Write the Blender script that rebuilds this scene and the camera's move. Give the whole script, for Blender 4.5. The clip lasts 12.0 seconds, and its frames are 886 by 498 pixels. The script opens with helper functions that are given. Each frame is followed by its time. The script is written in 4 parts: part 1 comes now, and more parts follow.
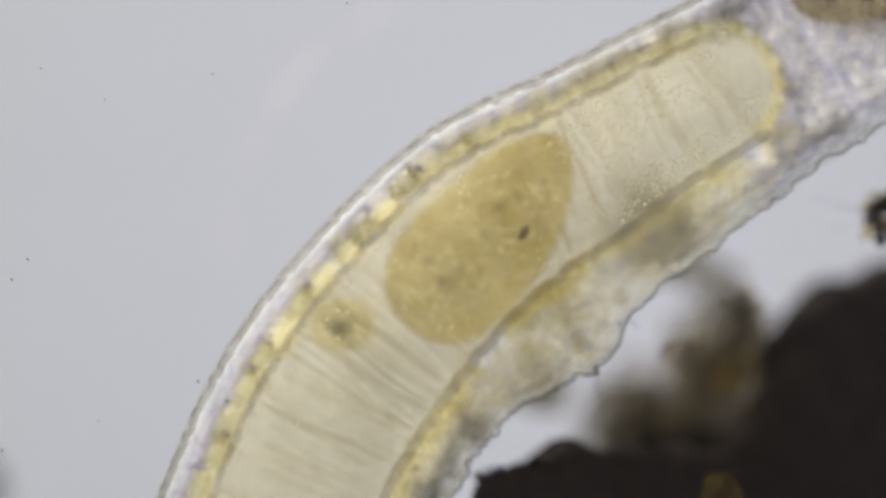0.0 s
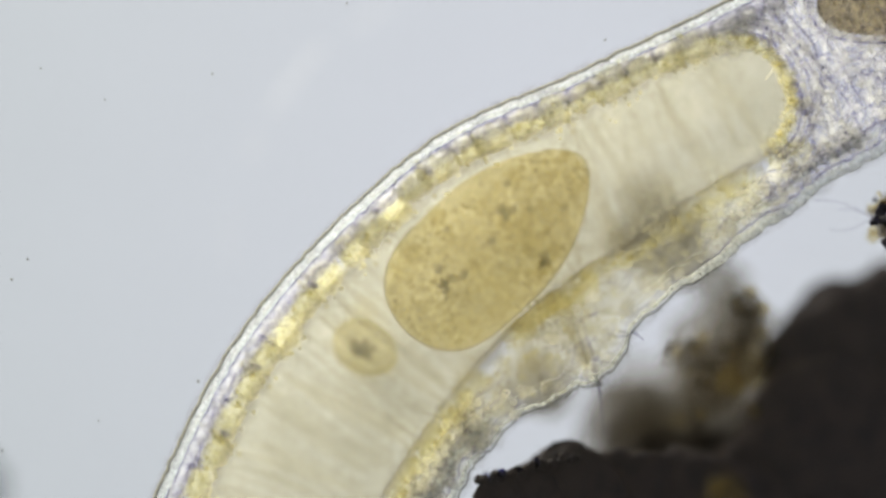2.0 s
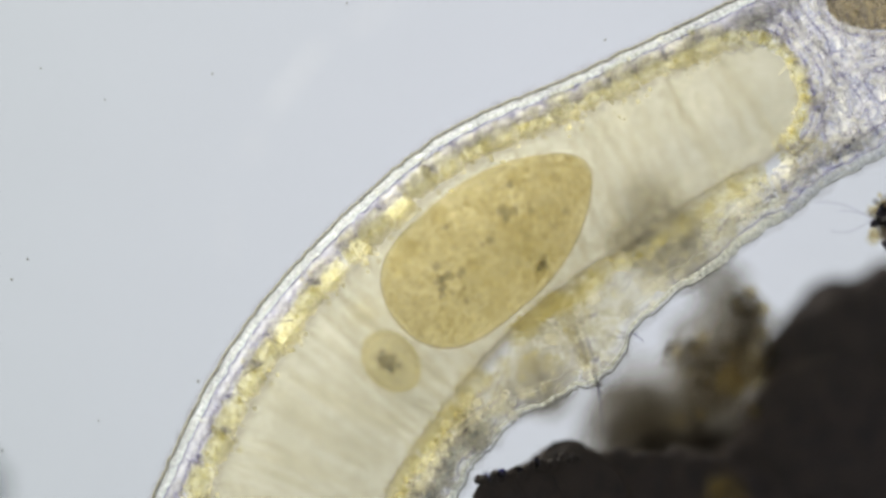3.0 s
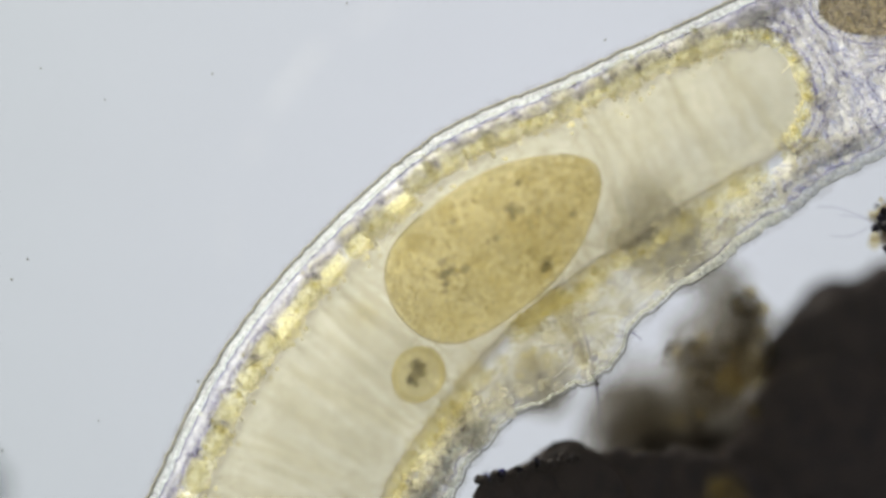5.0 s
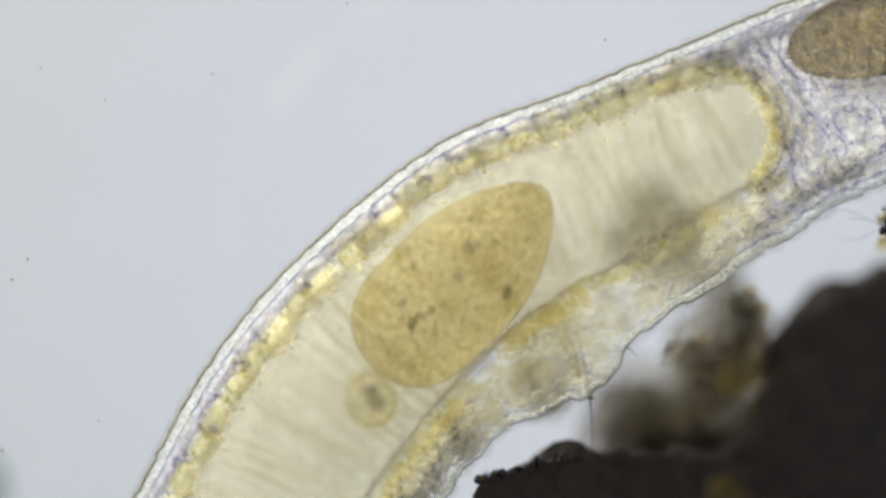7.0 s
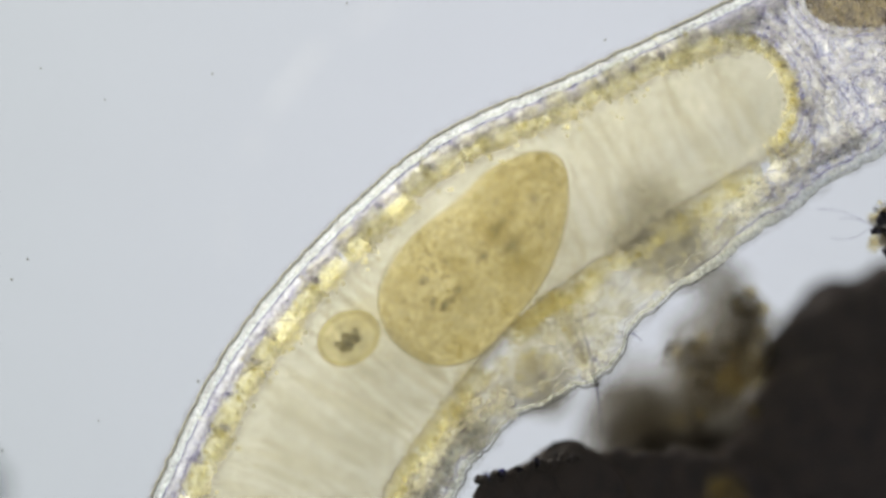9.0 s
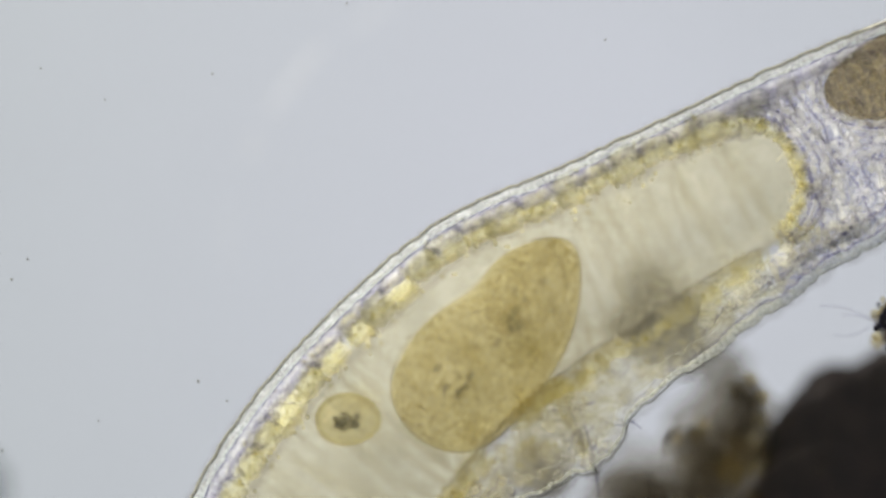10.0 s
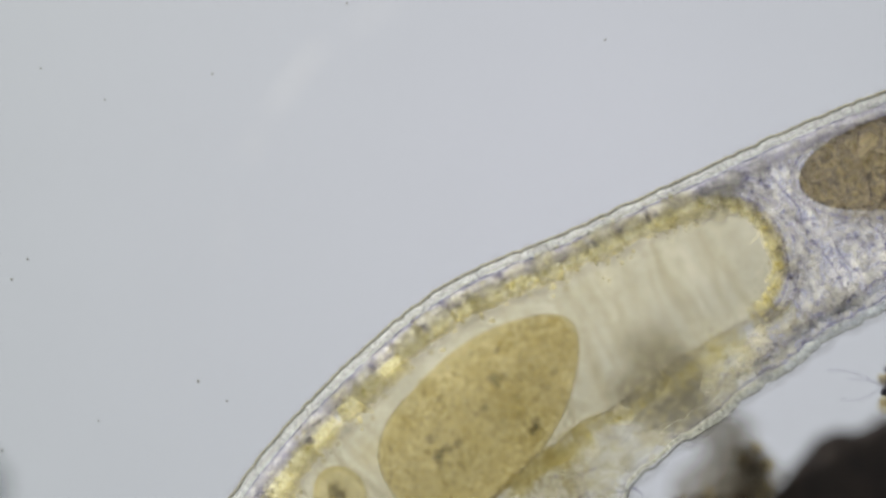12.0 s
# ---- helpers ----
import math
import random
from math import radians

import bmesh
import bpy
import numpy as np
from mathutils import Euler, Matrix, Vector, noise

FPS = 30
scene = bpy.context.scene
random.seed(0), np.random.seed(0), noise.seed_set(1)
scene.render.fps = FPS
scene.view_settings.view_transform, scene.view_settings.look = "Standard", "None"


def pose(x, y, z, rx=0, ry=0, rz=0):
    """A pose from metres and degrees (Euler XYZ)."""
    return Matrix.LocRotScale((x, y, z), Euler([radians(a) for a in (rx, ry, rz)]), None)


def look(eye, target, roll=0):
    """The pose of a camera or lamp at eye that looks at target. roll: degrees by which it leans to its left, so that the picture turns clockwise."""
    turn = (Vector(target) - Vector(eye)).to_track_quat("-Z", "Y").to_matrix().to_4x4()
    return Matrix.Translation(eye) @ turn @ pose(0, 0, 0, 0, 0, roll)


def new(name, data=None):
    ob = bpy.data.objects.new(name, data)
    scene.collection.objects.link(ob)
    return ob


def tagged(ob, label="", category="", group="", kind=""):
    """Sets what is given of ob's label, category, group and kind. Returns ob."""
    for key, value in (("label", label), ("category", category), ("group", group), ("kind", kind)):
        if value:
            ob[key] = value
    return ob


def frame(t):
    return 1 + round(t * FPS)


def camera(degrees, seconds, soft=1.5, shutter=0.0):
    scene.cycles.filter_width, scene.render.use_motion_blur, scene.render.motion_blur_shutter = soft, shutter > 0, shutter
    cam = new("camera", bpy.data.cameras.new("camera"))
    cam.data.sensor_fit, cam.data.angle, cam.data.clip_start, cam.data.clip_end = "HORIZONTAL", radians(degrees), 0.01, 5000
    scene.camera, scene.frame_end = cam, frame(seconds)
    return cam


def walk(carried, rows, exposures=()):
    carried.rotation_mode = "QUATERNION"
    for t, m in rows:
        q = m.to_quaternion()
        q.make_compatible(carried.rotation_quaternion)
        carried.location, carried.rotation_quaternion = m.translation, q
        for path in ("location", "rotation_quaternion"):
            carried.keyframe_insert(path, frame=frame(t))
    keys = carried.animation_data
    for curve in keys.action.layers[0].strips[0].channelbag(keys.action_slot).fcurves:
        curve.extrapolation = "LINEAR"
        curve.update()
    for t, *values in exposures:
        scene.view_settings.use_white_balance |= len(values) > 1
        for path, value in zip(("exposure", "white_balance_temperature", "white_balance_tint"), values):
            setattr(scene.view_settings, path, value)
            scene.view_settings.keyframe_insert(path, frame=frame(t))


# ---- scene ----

# One unit is 1 mm of the slide magnified a thousand times: the picture's width is 1.568.
FOV = 20.0
HEIGHT = 0.784 / math.tan(radians(FOV / 2))
cam = camera(FOV, 12.0, soft=3.0)
cam.data.dof.use_dof = True
cam.data.dof.focus_distance = HEIGHT
cam.data.dof.aperture_fstop = 0.085
walk(cam, [(0.0, pose(0, 0, HEIGHT)), (12.0, pose(0, 0, HEIGHT))],
     exposures=[(0.0, -0.20, 6650, 15), (0.5, -0.04, 6570, 12), (0.8, -0.03, 6500, 12), (1.2, 0.02, 6500, 11), (3.0, 0.04, 6500, 10), (9.3, 0.04, 6500, 10), (9.6, 0.03, 6500, 11), (10.1, -0.14, 6500, 11), (10.5, -0.19, 6500, 11), (10.9, -0.19, 6500, 11), (12.0, -0.20, 6570, 11)])

# ---------------------------------------------------------------- light
world = bpy.data.worlds.new("room")
scene.world = world
world.use_nodes = True
world.node_tree.nodes["Background"].inputs["Color"].default_value = (0.87, 0.88, 0.93, 1)
world.node_tree.nodes["Background"].inputs["Strength"].default_value = 0.40
scene.cycles.transparent_max_bounces = 48

# unseen side lamp, added so pale tissue shines brighter than the field
side_fill = bpy.data.lights.new("side_fill_lamp", "AREA")
side_fill.shape, side_fill.size, side_fill.energy, side_fill.color = "DISK", 1.2, 335, (1.0, 0.97, 0.92)
side_fill_lamp = new("side_fill_lamp", side_fill)
side_fill_lamp.matrix_world = look((-1.35, 1.75, -1.36), (0, 0, 0))


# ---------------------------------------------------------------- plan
def px(x, y):
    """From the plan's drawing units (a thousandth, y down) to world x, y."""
    return (x - 784) / 1000, (441 - y) / 1000


def spline(points, count):
    """A centripetal-looking Catmull-Rom curve through points, resampled evenly."""
    p = np.array([2 * np.array(points[0]) - points[1], *points, 2 * np.array(points[-1]) - points[-2]], float)
    fine = []
    for i in range(1, len(p) - 2):
        for u in np.linspace(0, 1, 40, endpoint=False):
            a, b, c, d = p[i - 1:i + 3]
            fine.append(0.5 * (2 * b + (c - a) * u + (2 * a - 5 * b + 4 * c - d) * u * u + (3 * b - a - 3 * c + d) * u ** 3))
    fine.append(p[-2])
    fine = np.array(fine)
    s = np.r_[0, np.cumsum(np.hypot(*np.diff(fine, axis=0).T))]
    grid = np.linspace(0, s[-1], count)
    return grid, np.c_[np.interp(grid, s, fine[:, 0]), np.interp(grid, s, fine[:, 1])]


# the worm's outer edge, from its lower end to its upper end
EDGE = [(120, 1260), (190, 1060), (272, 878), (395, 635), (560, 430), (775, 243), (1000, 140), (1200, 47), (1400, -47), (1600, -125), (1900, -205)]
S, LINE = spline([px(*p) for p in EDGE], 900)
TANGENT = np.gradient(LINE, axis=0)
TANGENT /= np.linalg.norm(TANGENT, axis=1)[:, None]


def on_edge(s):
    p = np.array([np.interp(s, S, LINE[:, 0]), np.interp(s, S, LINE[:, 1])])
    t = np.array([np.interp(s, S, TANGENT[:, 0]), np.interp(s, S, TANGENT[:, 1])])
    t /= np.linalg.norm(t)
    return p, t


def body(s, n, z=0.0):
    """The place at s along the worm's outer edge and n inwards from it."""
    p, t = on_edge(s)
    return p[0] + n * t[1], p[1] - n * t[0], z


def s_at(x):
    """The station along the edge whose edge point has the plan's x."""
    return float(np.interp((x - 784) / 1000, LINE[:, 0], S))


# half-sections of the lower edge: the plan's x of the outer edge, and how wide the worm is there
WIDTHS = [(100, 0.48), (434, 0.481), (483, 0.476), (533, 0.473), (580, 0.478), (621, 0.490), (665, 0.503), (720, 0.517), (757, 0.527), (889, 0.517), (927, 0.488), (947, 0.463), (967, 0.452),
          (1024, 0.431), (1113, 0.414), (1158, 0.403), (1232, 0.387), (1276, 0.377), (1345, 0.368), (1424, 0.360), (1880, 0.355)]
WIDTH_S, WIDTH_N = [s_at(x) for x, _ in WIDTHS], [n for _, n in WIDTHS]


def width(s):
    return float(np.interp(s, WIDTH_S, WIDTH_N)) + 0.0035 * math.sin(s * 37) + 0.002 * math.sin(s * 91 + 1)


END = s_at(1302)


def gut_top(s):
    return np.interp(s, [s_at(300), s_at(800), s_at(1180), END], [0.088, 0.070, 0.066, 0.074])


def gut_low(s):
    return np.interp(s, [s_at(300), s_at(486), s_at(578), s_at(730), s_at(864), s_at(922), s_at(985), s_at(1099), s_at(1212), END], [0.369, 0.364, 0.354, 0.344, 0.338, 0.322, 0.314, 0.286, 0.276, 0.265])


# ---------------------------------------------------------------- what moves, and when
TIMES = [0, 0.5, 0.8, 1.0, 1.2, 1.5, 2, 2.5, 3, 4, 5, 5.5, 6, 6.5, 7, 8, 9, 9.4, 9.5, 9.6, 10, 10.5, 10.8, 10.9, 11, 11.5, 11.7, 12]


def row(table, t):
    ts = [r[0] for r in table]
    return [float(np.interp(t, ts, [r[i] for r in table])) for i in range(1, len(table[0]))]


# the stage: right, down (thousandths) and focus height
STAGE = [(0, 0, 0, -0.062), (0.5, 0, 0, -0.07), (0.8, 0, 0, -0.085), (1.0, 0, 0, -0.04), (1.2, 0, 0, -0.012), (1.5, 0, 0, 0.0), (9.4, 0, 15, 0.0), (9.5, 0, 130, 0.045), (9.6, 0, 139, 0.008),
         (10, 0, 157, 0.0), (10.5, 0, 169, 0.0), (11, 1, 196, 0.0), (11.5, 2, 208, 0.0), (11.7, 5, 240, 0.0), (12, 10, 279, 0.0)]
STAGE[6:6] = [(9.0, 0, 0, 0.0), (9.3, 0, 4, 0.0)]
# the worm as a whole on the slide: right, down, turn clockwise
WORM = [(0, -11.6, -11.4, -1.88), (0.8, -9, -10, -1.75), (1.1, -4, -5, -0.8), (1.5, -1.6, -2.7, -0.37), (2.5, 0, 0, 0), (5, -2.3, -5.5, 0.46), (5.5, 2.7, 0.8, 1.43), (6.5, 3.9, 5.1, 2.59), (7, -3, 7.9, 2.86),
        (9, -3.6, -2, 0.05), (9.5, -4.8, -3.2, 0.27), (10.5, -4.5, -3.8, -0.11), (10.8, -5, -3.8, -0.3), (10.9, -17, -3.4, -3.0), (11, -19.3, -3.4, -3.47), (11.5, -17, -5, -3.0), (12, -10.8, -9.6, 0.39)]
# how far the gut has slid in the skin, at three stations
SLIDE = [(0, -14, -9, -7), (0.5, -10, -2, 0), (1, -13, -27, -33), (1.5, -12, -25, -30), (2, -8, -10, -14), (2.5, 0, 0, 0), (3, -1, 8, 9), (5, 5, 13, 14), (5.5, 16, 20, 12), (6, 13, 17, 9),
         (6.5, 4, -14, -26), (7, -13, -34, -60), (9, 3, 6, -10), (9.4, 10, 14, 5), (9.5, 12, 27, 15), (10, 12, 23, 9), (10.5, 12, 29, 18), (10.8, 12, 27, 14), (10.9, 4, -4, -26), (11, 2, -7, -30), (11.5, -8, -15, -33), (12, -16, -27, -45)]


def stage_pose(t):
    x, y, z = row(STAGE, t)
    return pose(x / 1000, -y / 1000, z)


def worm_pose(t):
    x, y, turn = row(WORM, t)
    return stage_pose(t) @ pose(x / 1000, -y / 1000, 0, 0, 0, -turn)


def slid(s, t):
    low, mid, end = row(SLIDE, t)
    return s + float(np.interp(s, [s_at(300), s_at(620), s_at(1150), END, END + 0.3], [low * 0.8, low, mid, end, end * 1.2])) / 1000


def piece_pose(s, n, z, t, tilt=0.0):
    q = slid(s, t)
    x, y, _ = body(q, n)
    _, tan = on_edge(q)
    return pose(x, y, z, 0, 0, math.degrees(math.atan2(tan[1], tan[0])) + tilt)


DRIFTS = {}


def drift_pose(samples, t):
    """The rigid move that best carries points (s, n) of the gut along as it slides."""
    key = (t, tuple(samples))
    if key in DRIFTS:
        return DRIFTS[key].copy()
    a = np.array([body(s, n)[:2] for s, n in samples])
    b = np.array([body(slid(s, t), n)[:2] for s, n in samples])
    ca, cb = a.mean(0), b.mean(0)
    u, v = a - ca, b - cb
    turn = math.atan2((u[:, 0] * v[:, 1] - u[:, 1] * v[:, 0]).sum(), (u * v).sum())
    c, k = math.cos(turn), math.sin(turn)
    DRIFTS[key] = pose(cb[0] - c * ca[0] + k * ca[1], cb[1] - k * ca[0] - c * ca[1], 0, 0, 0, math.degrees(turn))
    return DRIFTS[key].copy()


MOVERS = []     # (object, function of time that gives its pose)


# ---------------------------------------------------------------- materials
def tissue(name, dark, light, scale=30.0, scatter=0.12, white=(0.8, 0.8, 0.75), grain=220.0, spread=(0.35, 0.65), speck=None, speck_at=0.30, weight=0.45, twist=0.0, mesh=0.0, line=(0.6, 0.58, 0.68)):
    """Living tissue: it lets light through with a tint that varies at two scales, and scatters some."""
    m = bpy.data.materials.new(name)
    m.use_nodes = True
    nodes, links = m.node_tree.nodes, m.node_tree.links
    nodes.clear()
    out = nodes.new("ShaderNodeOutputMaterial")
    coord = nodes.new("ShaderNodeTexCoord")
    info = nodes.new("ShaderNodeObjectInfo")
    shift = nodes.new("ShaderNodeVectorMath")
    shift.operation = "ADD"
    links.new(coord.outputs["Object"], shift.inputs[0])
    links.new(info.outputs["Random"], shift.inputs[1])
    big = nodes.new("ShaderNodeTexNoise")
    big.inputs["Scale"].default_value, big.inputs["Detail"].default_value, big.inputs["Roughness"].default_value = scale, 4, 0.6
    fine = nodes.new("ShaderNodeTexNoise")
    fine.inputs["Scale"].default_value, fine.inputs["Detail"].default_value, fine.inputs["Roughness"].default_value = grain, 3, 0.7
    for n in (big, fine):
        n.inputs["Distortion"].default_value = twist
        links.new(shift.outputs[0], n.inputs["Vector"])
    both = nodes.new("ShaderNodeMix")
    both.data_type, both.inputs["Factor"].default_value = "FLOAT", weight
    links.new(big.outputs["Fac"], both.inputs["A"])
    links.new(fine.outputs["Fac"], both.inputs["B"])
    ramp = nodes.new("ShaderNodeValToRGB")
    ramp.color_ramp.elements[0].position, ramp.color_ramp.elements[1].position = spread
    ramp.color_ramp.elements[0].color, ramp.color_ramp.elements[1].color = (*dark, 1), (*light, 1)
    links.new(both.outputs["Result"], ramp.inputs["Fac"])
    tint = ramp.outputs["Color"]
    if speck:
        dots = nodes.new("ShaderNodeTexVoronoi")
        dots.inputs["Scale"].default_value = grain * 0.5
        links.new(shift.outputs[0], dots.inputs["Vector"])
        cut = nodes.new("ShaderNodeValToRGB")
        cut.color_ramp.elements[0].position, cut.color_ramp.elements[1].position = speck_at * 0.6, speck_at
        cut.color_ramp.elements[0].color, cut.color_ramp.elements[1].color = (*speck, 1), (1, 1, 1, 1)
        links.new(dots.outputs["Distance"], cut.inputs["Fac"])
        mul = nodes.new("ShaderNodeMix")
        mul.data_type, mul.blend_type, mul.inputs["Factor"].default_value = "RGBA", "MULTIPLY", 1.0
        links.new(tint, mul.inputs["A"])
        links.new(cut.outputs["Color"], mul.inputs["B"])
        tint = mul.outputs["Result"]
    bright = fine.outputs["Fac"]
    if mesh:
        # fine walls between small chambers, on warped coordinates
        warp = nodes.new("ShaderNodeTexNoise")
        warp.inputs["Scale"].default_value, warp.inputs["Detail"].default_value = mesh * 0.9, 3
        links.new(shift.outputs[0], warp.inputs["Vector"])
        push = nodes.new("ShaderNodeVectorMath")
        push.operation, push.inputs[3].default_value = "SCALE", 3.4 / mesh
        links.new(warp.outputs["Color"], push.inputs[0])
        bent = nodes.new("ShaderNodeVectorMath")
        bent.operation = "ADD"
        links.new(shift.outputs[0], bent.inputs[0])
        links.new(push.outputs[0], bent.inputs[1])
        walls = nodes.new("ShaderNodeTexVoronoi")
        walls.feature, walls.inputs["Scale"].default_value = "DISTANCE_TO_EDGE", mesh
        links.new(bent.outputs[0], walls.inputs["Vector"])
        edge = nodes.new("ShaderNodeValToRGB")
        edge.color_ramp.elements[0].position, edge.color_ramp.elements[1].position = 0.02, 0.20
        edge.color_ramp.elements[0].color, edge.color_ramp.elements[1].color = (*line, 1), (1, 1, 1, 1)
        links.new(walls.outputs["Distance"], edge.inputs["Fac"])
        mul = nodes.new("ShaderNodeMix")
        mul.data_type, mul.blend_type, mul.inputs["Factor"].default_value = "RGBA", "MULTIPLY", 1.0
        links.new(tint, mul.inputs["A"])
        links.new(edge.outputs["Color"], mul.inputs["B"])
        tint = mul.outputs["Result"]
        lift = nodes.new("ShaderNodeMapRange")
        for key, value in (("From Min", 0.05), ("From Max", 0.3), ("To Min", 0.30), ("To Max", 0.64)):
            lift.inputs[key].default_value = value
        links.new(walls.outputs["Distance"], lift.inputs["Value"])
        bright = lift.outputs["Result"]
    clear = nodes.new("ShaderNodeBsdfTransparent")
    links.new(tint, clear.inputs["Color"])
    lit = nodes.new("ShaderNodeBsdfTranslucent")
    lit.inputs["Color"].default_value = (*white, 1)
    dif = nodes.new("ShaderNodeBsdfDiffuse")
    dif.inputs["Color"].default_value = (*white, 1)
    half = nodes.new("ShaderNodeMixShader")
    half.inputs["Fac"].default_value = 0.3
    links.new(lit.outputs[0], half.inputs[1])
    links.new(dif.outputs[0], half.inputs[2])
    mix = nodes.new("ShaderNodeMixShader")
    vary = nodes.new("ShaderNodeMapRange")
    for key, value in (("From Min", 0.36), ("From Max", 0.64), ("To Min", scatter * 0.35), ("To Max", min(1.0, scatter * 1.8))):
        vary.inputs[key].default_value = value
    links.new(bright, vary.inputs["Value"])
    links.new(vary.outputs["Result"], mix.inputs["Fac"])
    links.new(clear.outputs[0], mix.inputs[1])
    links.new(half.outputs[0], mix.inputs[2])
    links.new(mix.outputs[0], out.inputs["Surface"])
    return m


def crumb(name, dark, light, scale=25.0, rough=0.8):
    """Opaque decayed matter, mottled at two scales with a rough relief."""
    m = bpy.data.materials.new(name)
    m.use_nodes = True
    nodes, links = m.node_tree.nodes, m.node_tree.links
    bsdf = nodes["Principled BSDF"]
    bsdf.inputs["Roughness"].default_value = rough
    bsdf.inputs["Specular IOR Level"].default_value = 0.15
    coord = nodes.new("ShaderNodeTexCoord")
    n = nodes.new("ShaderNodeTexNoise")
    n.inputs["Scale"].default_value, n.inputs["Detail"].default_value, n.inputs["Roughness"].default_value = scale, 8, 0.7
    links.new(coord.outputs["Object"], n.inputs["Vector"])
    ramp = nodes.new("ShaderNodeValToRGB")
    ramp.color_ramp.elements[0].position, ramp.color_ramp.elements[1].position = 0.35, 0.7
    ramp.color_ramp.elements[0].color, ramp.color_ramp.elements[1].color = (*dark, 1), (*light, 1)
    links.new(n.outputs["Fac"], ramp.inputs["Fac"])
    links.new(ramp.outputs["Color"], bsdf.inputs["Base Color"])
    bump = nodes.new("ShaderNodeBump")
    bump.inputs["Strength"].default_value, bump.inputs["Distance"].default_value = 0.3, 0.005
    links.new(n.outputs["Fac"], bump.inputs["Height"])
    links.new(bump.outputs["Normal"], bsdf.inputs["Normal"])
    return m


SKIN = tissue("clear_body_wall", (0.965, 0.965, 0.955), (0.995, 0.995, 0.99), 14, 0.045)
RIM = tissue("cuticle_edge", (0.30, 0.31, 0.28), (0.74, 0.73, 0.64), 45, 0.03)
CUTICLE = tissue("bright_cuticle", (0.90, 0.94, 0.95), (1.0, 1.0, 1.0), 40, 0.6, (0.95, 0.98, 0.98), grain=120)
MUSCLE = tissue("lilac_muscle", (0.58, 0.57, 0.69), (0.99, 0.99, 1.0), 45, 0.34, (0.98, 0.97, 0.94), spread=(0.42, 0.54), grain=110, weight=0.5, twist=1.8)
MUSCLE_LINE = tissue("dark_muscle_line", (0.48, 0.465, 0.60), (0.86, 0.85, 0.91), 40, 0.03)
TISSUE_LINE = tissue("grey_tissue_line", (0.68, 0.67, 0.70), (0.93, 0.925, 0.93), 40, 0.03)
LUMEN = tissue("pale_yellow_gut", (0.912, 0.900, 0.840), (0.98, 0.970, 0.926), 8, 0.045, (0.94, 0.925, 0.83), spread=(0.40, 0.60), weight=0.25)
FLUID = tissue("cloudy_gut_fluid", (0.875, 0.854, 0.775), (0.985, 0.968, 0.902), 24, 0.06, (0.98, 0.955, 0.86), grain=85, spread=(0.41, 0.59), weight=0.5, twist=1.2)
HALO = tissue("golden_halo", (0.92, 0.87, 0.68), (0.98, 0.95, 0.84), 50, 0.05)
SHADE = tissue("grey_lilac_defocus", (0.68, 0.66, 0.67), (0.90, 0.88, 0.87), 40, 0.04, weight=0.5)
FOLD = tissue("gut_fold", (0.88, 0.872, 0.84), (0.97, 0.965, 0.94), 20, 0.02)
FOLD_PALE = tissue("pale_gut_fold", (0.97, 0.96, 0.90), (1.0, 1.0, 0.96), 20, 0.12, (0.9, 0.88, 0.75))
CELL = tissue("yellow_gut_cell", (0.955, 0.942, 0.85), (1.0, 0.998, 0.96), 60, 0.36, (1.0, 0.99, 0.89), grain=170, spread=(0.42, 0.57), weight=0.55, twist=1.2)
CELL_LOW = tissue("olive_gut_cell", (0.95, 0.935, 0.85), (1.0, 1.0, 0.97), 60, 0.06, (0.98, 0.97, 0.90), grain=110, spread=(0.44, 0.55), weight=0.6, twist=0.8)
BRIGHT = tissue("bright_granule", (0.95, 0.94, 0.82), (1, 1, 0.97), 80, 0.40, (1.0, 0.985, 0.86))
DARK = tissue("dark_granule", (0.68, 0.67, 0.76), (0.89, 0.885, 0.93), 80, 0.03)
CORE = tissue("dark_core", (0.42, 0.41, 0.35), (0.68, 0.66, 0.58), 60, 0.02)
FIBRE_DARK = tissue("lilac_fibre", (0.74, 0.73, 0.80), (0.92, 0.92, 0.95), 60, 0.05)
FIBRE_PALE = tissue("pale_fibre", (0.98, 0.98, 0.95), (1, 1, 0.995), 60, 0.30, (1.0, 0.99, 0.94))
OVAL = tissue("olive_cell_body", (0.882, 0.839, 0.672), (0.942, 0.905, 0.763), 14, 0.05, (0.9, 0.83, 0.58), grain=120, spread=(0.38, 0.60), weight=0.3)
CLOT = tissue("olive_cell_clot", (0.955, 0.945, 0.90), (0.985, 0.98, 0.95), 50, 0.02)
NET = tissue("loose_tissue_net", (0.90, 0.89, 0.90), (1.0, 1.0, 0.98), 22, 0.30, (1.0, 0.985, 0.93), grain=70, spread=(0.40, 0.56), weight=0.5, twist=2.6, mesh=26, line=(0.76, 0.76, 0.86))
CLOUD = tissue("cloudy_tissue", (0.882, 0.868, 0.815), (0.995, 0.99, 0.965), 20, 0.05, (1.0, 0.985, 0.90), grain=60, spread=(0.38, 0.60), weight=0.35, twist=0.8)
MEMBRANE = tissue("dark_membrane", (0.54, 0.53, 0.50), (0.82, 0.81, 0.77), 30, 0.02)
OLIVE_GRAIN = tissue("olive_granule", (0.82, 0.79, 0.63), (0.95, 0.935, 0.82), 60, 0.03)
BLISTER = tissue("clear_blister", (0.97, 0.97, 0.93), (1, 1, 0.99), 50, 0.16, (1.0, 0.99, 0.94))
SOFT_CLOT = tissue("soft_grey_clot", (0.945, 0.938, 0.918), (0.992, 0.99, 0.978), 40, 0.03)
DEFOCUS = tissue("soft_grey_defocus", (0.74, 0.73, 0.74), (0.93, 0.92, 0.91), 22, 0.02, weight=0.4)
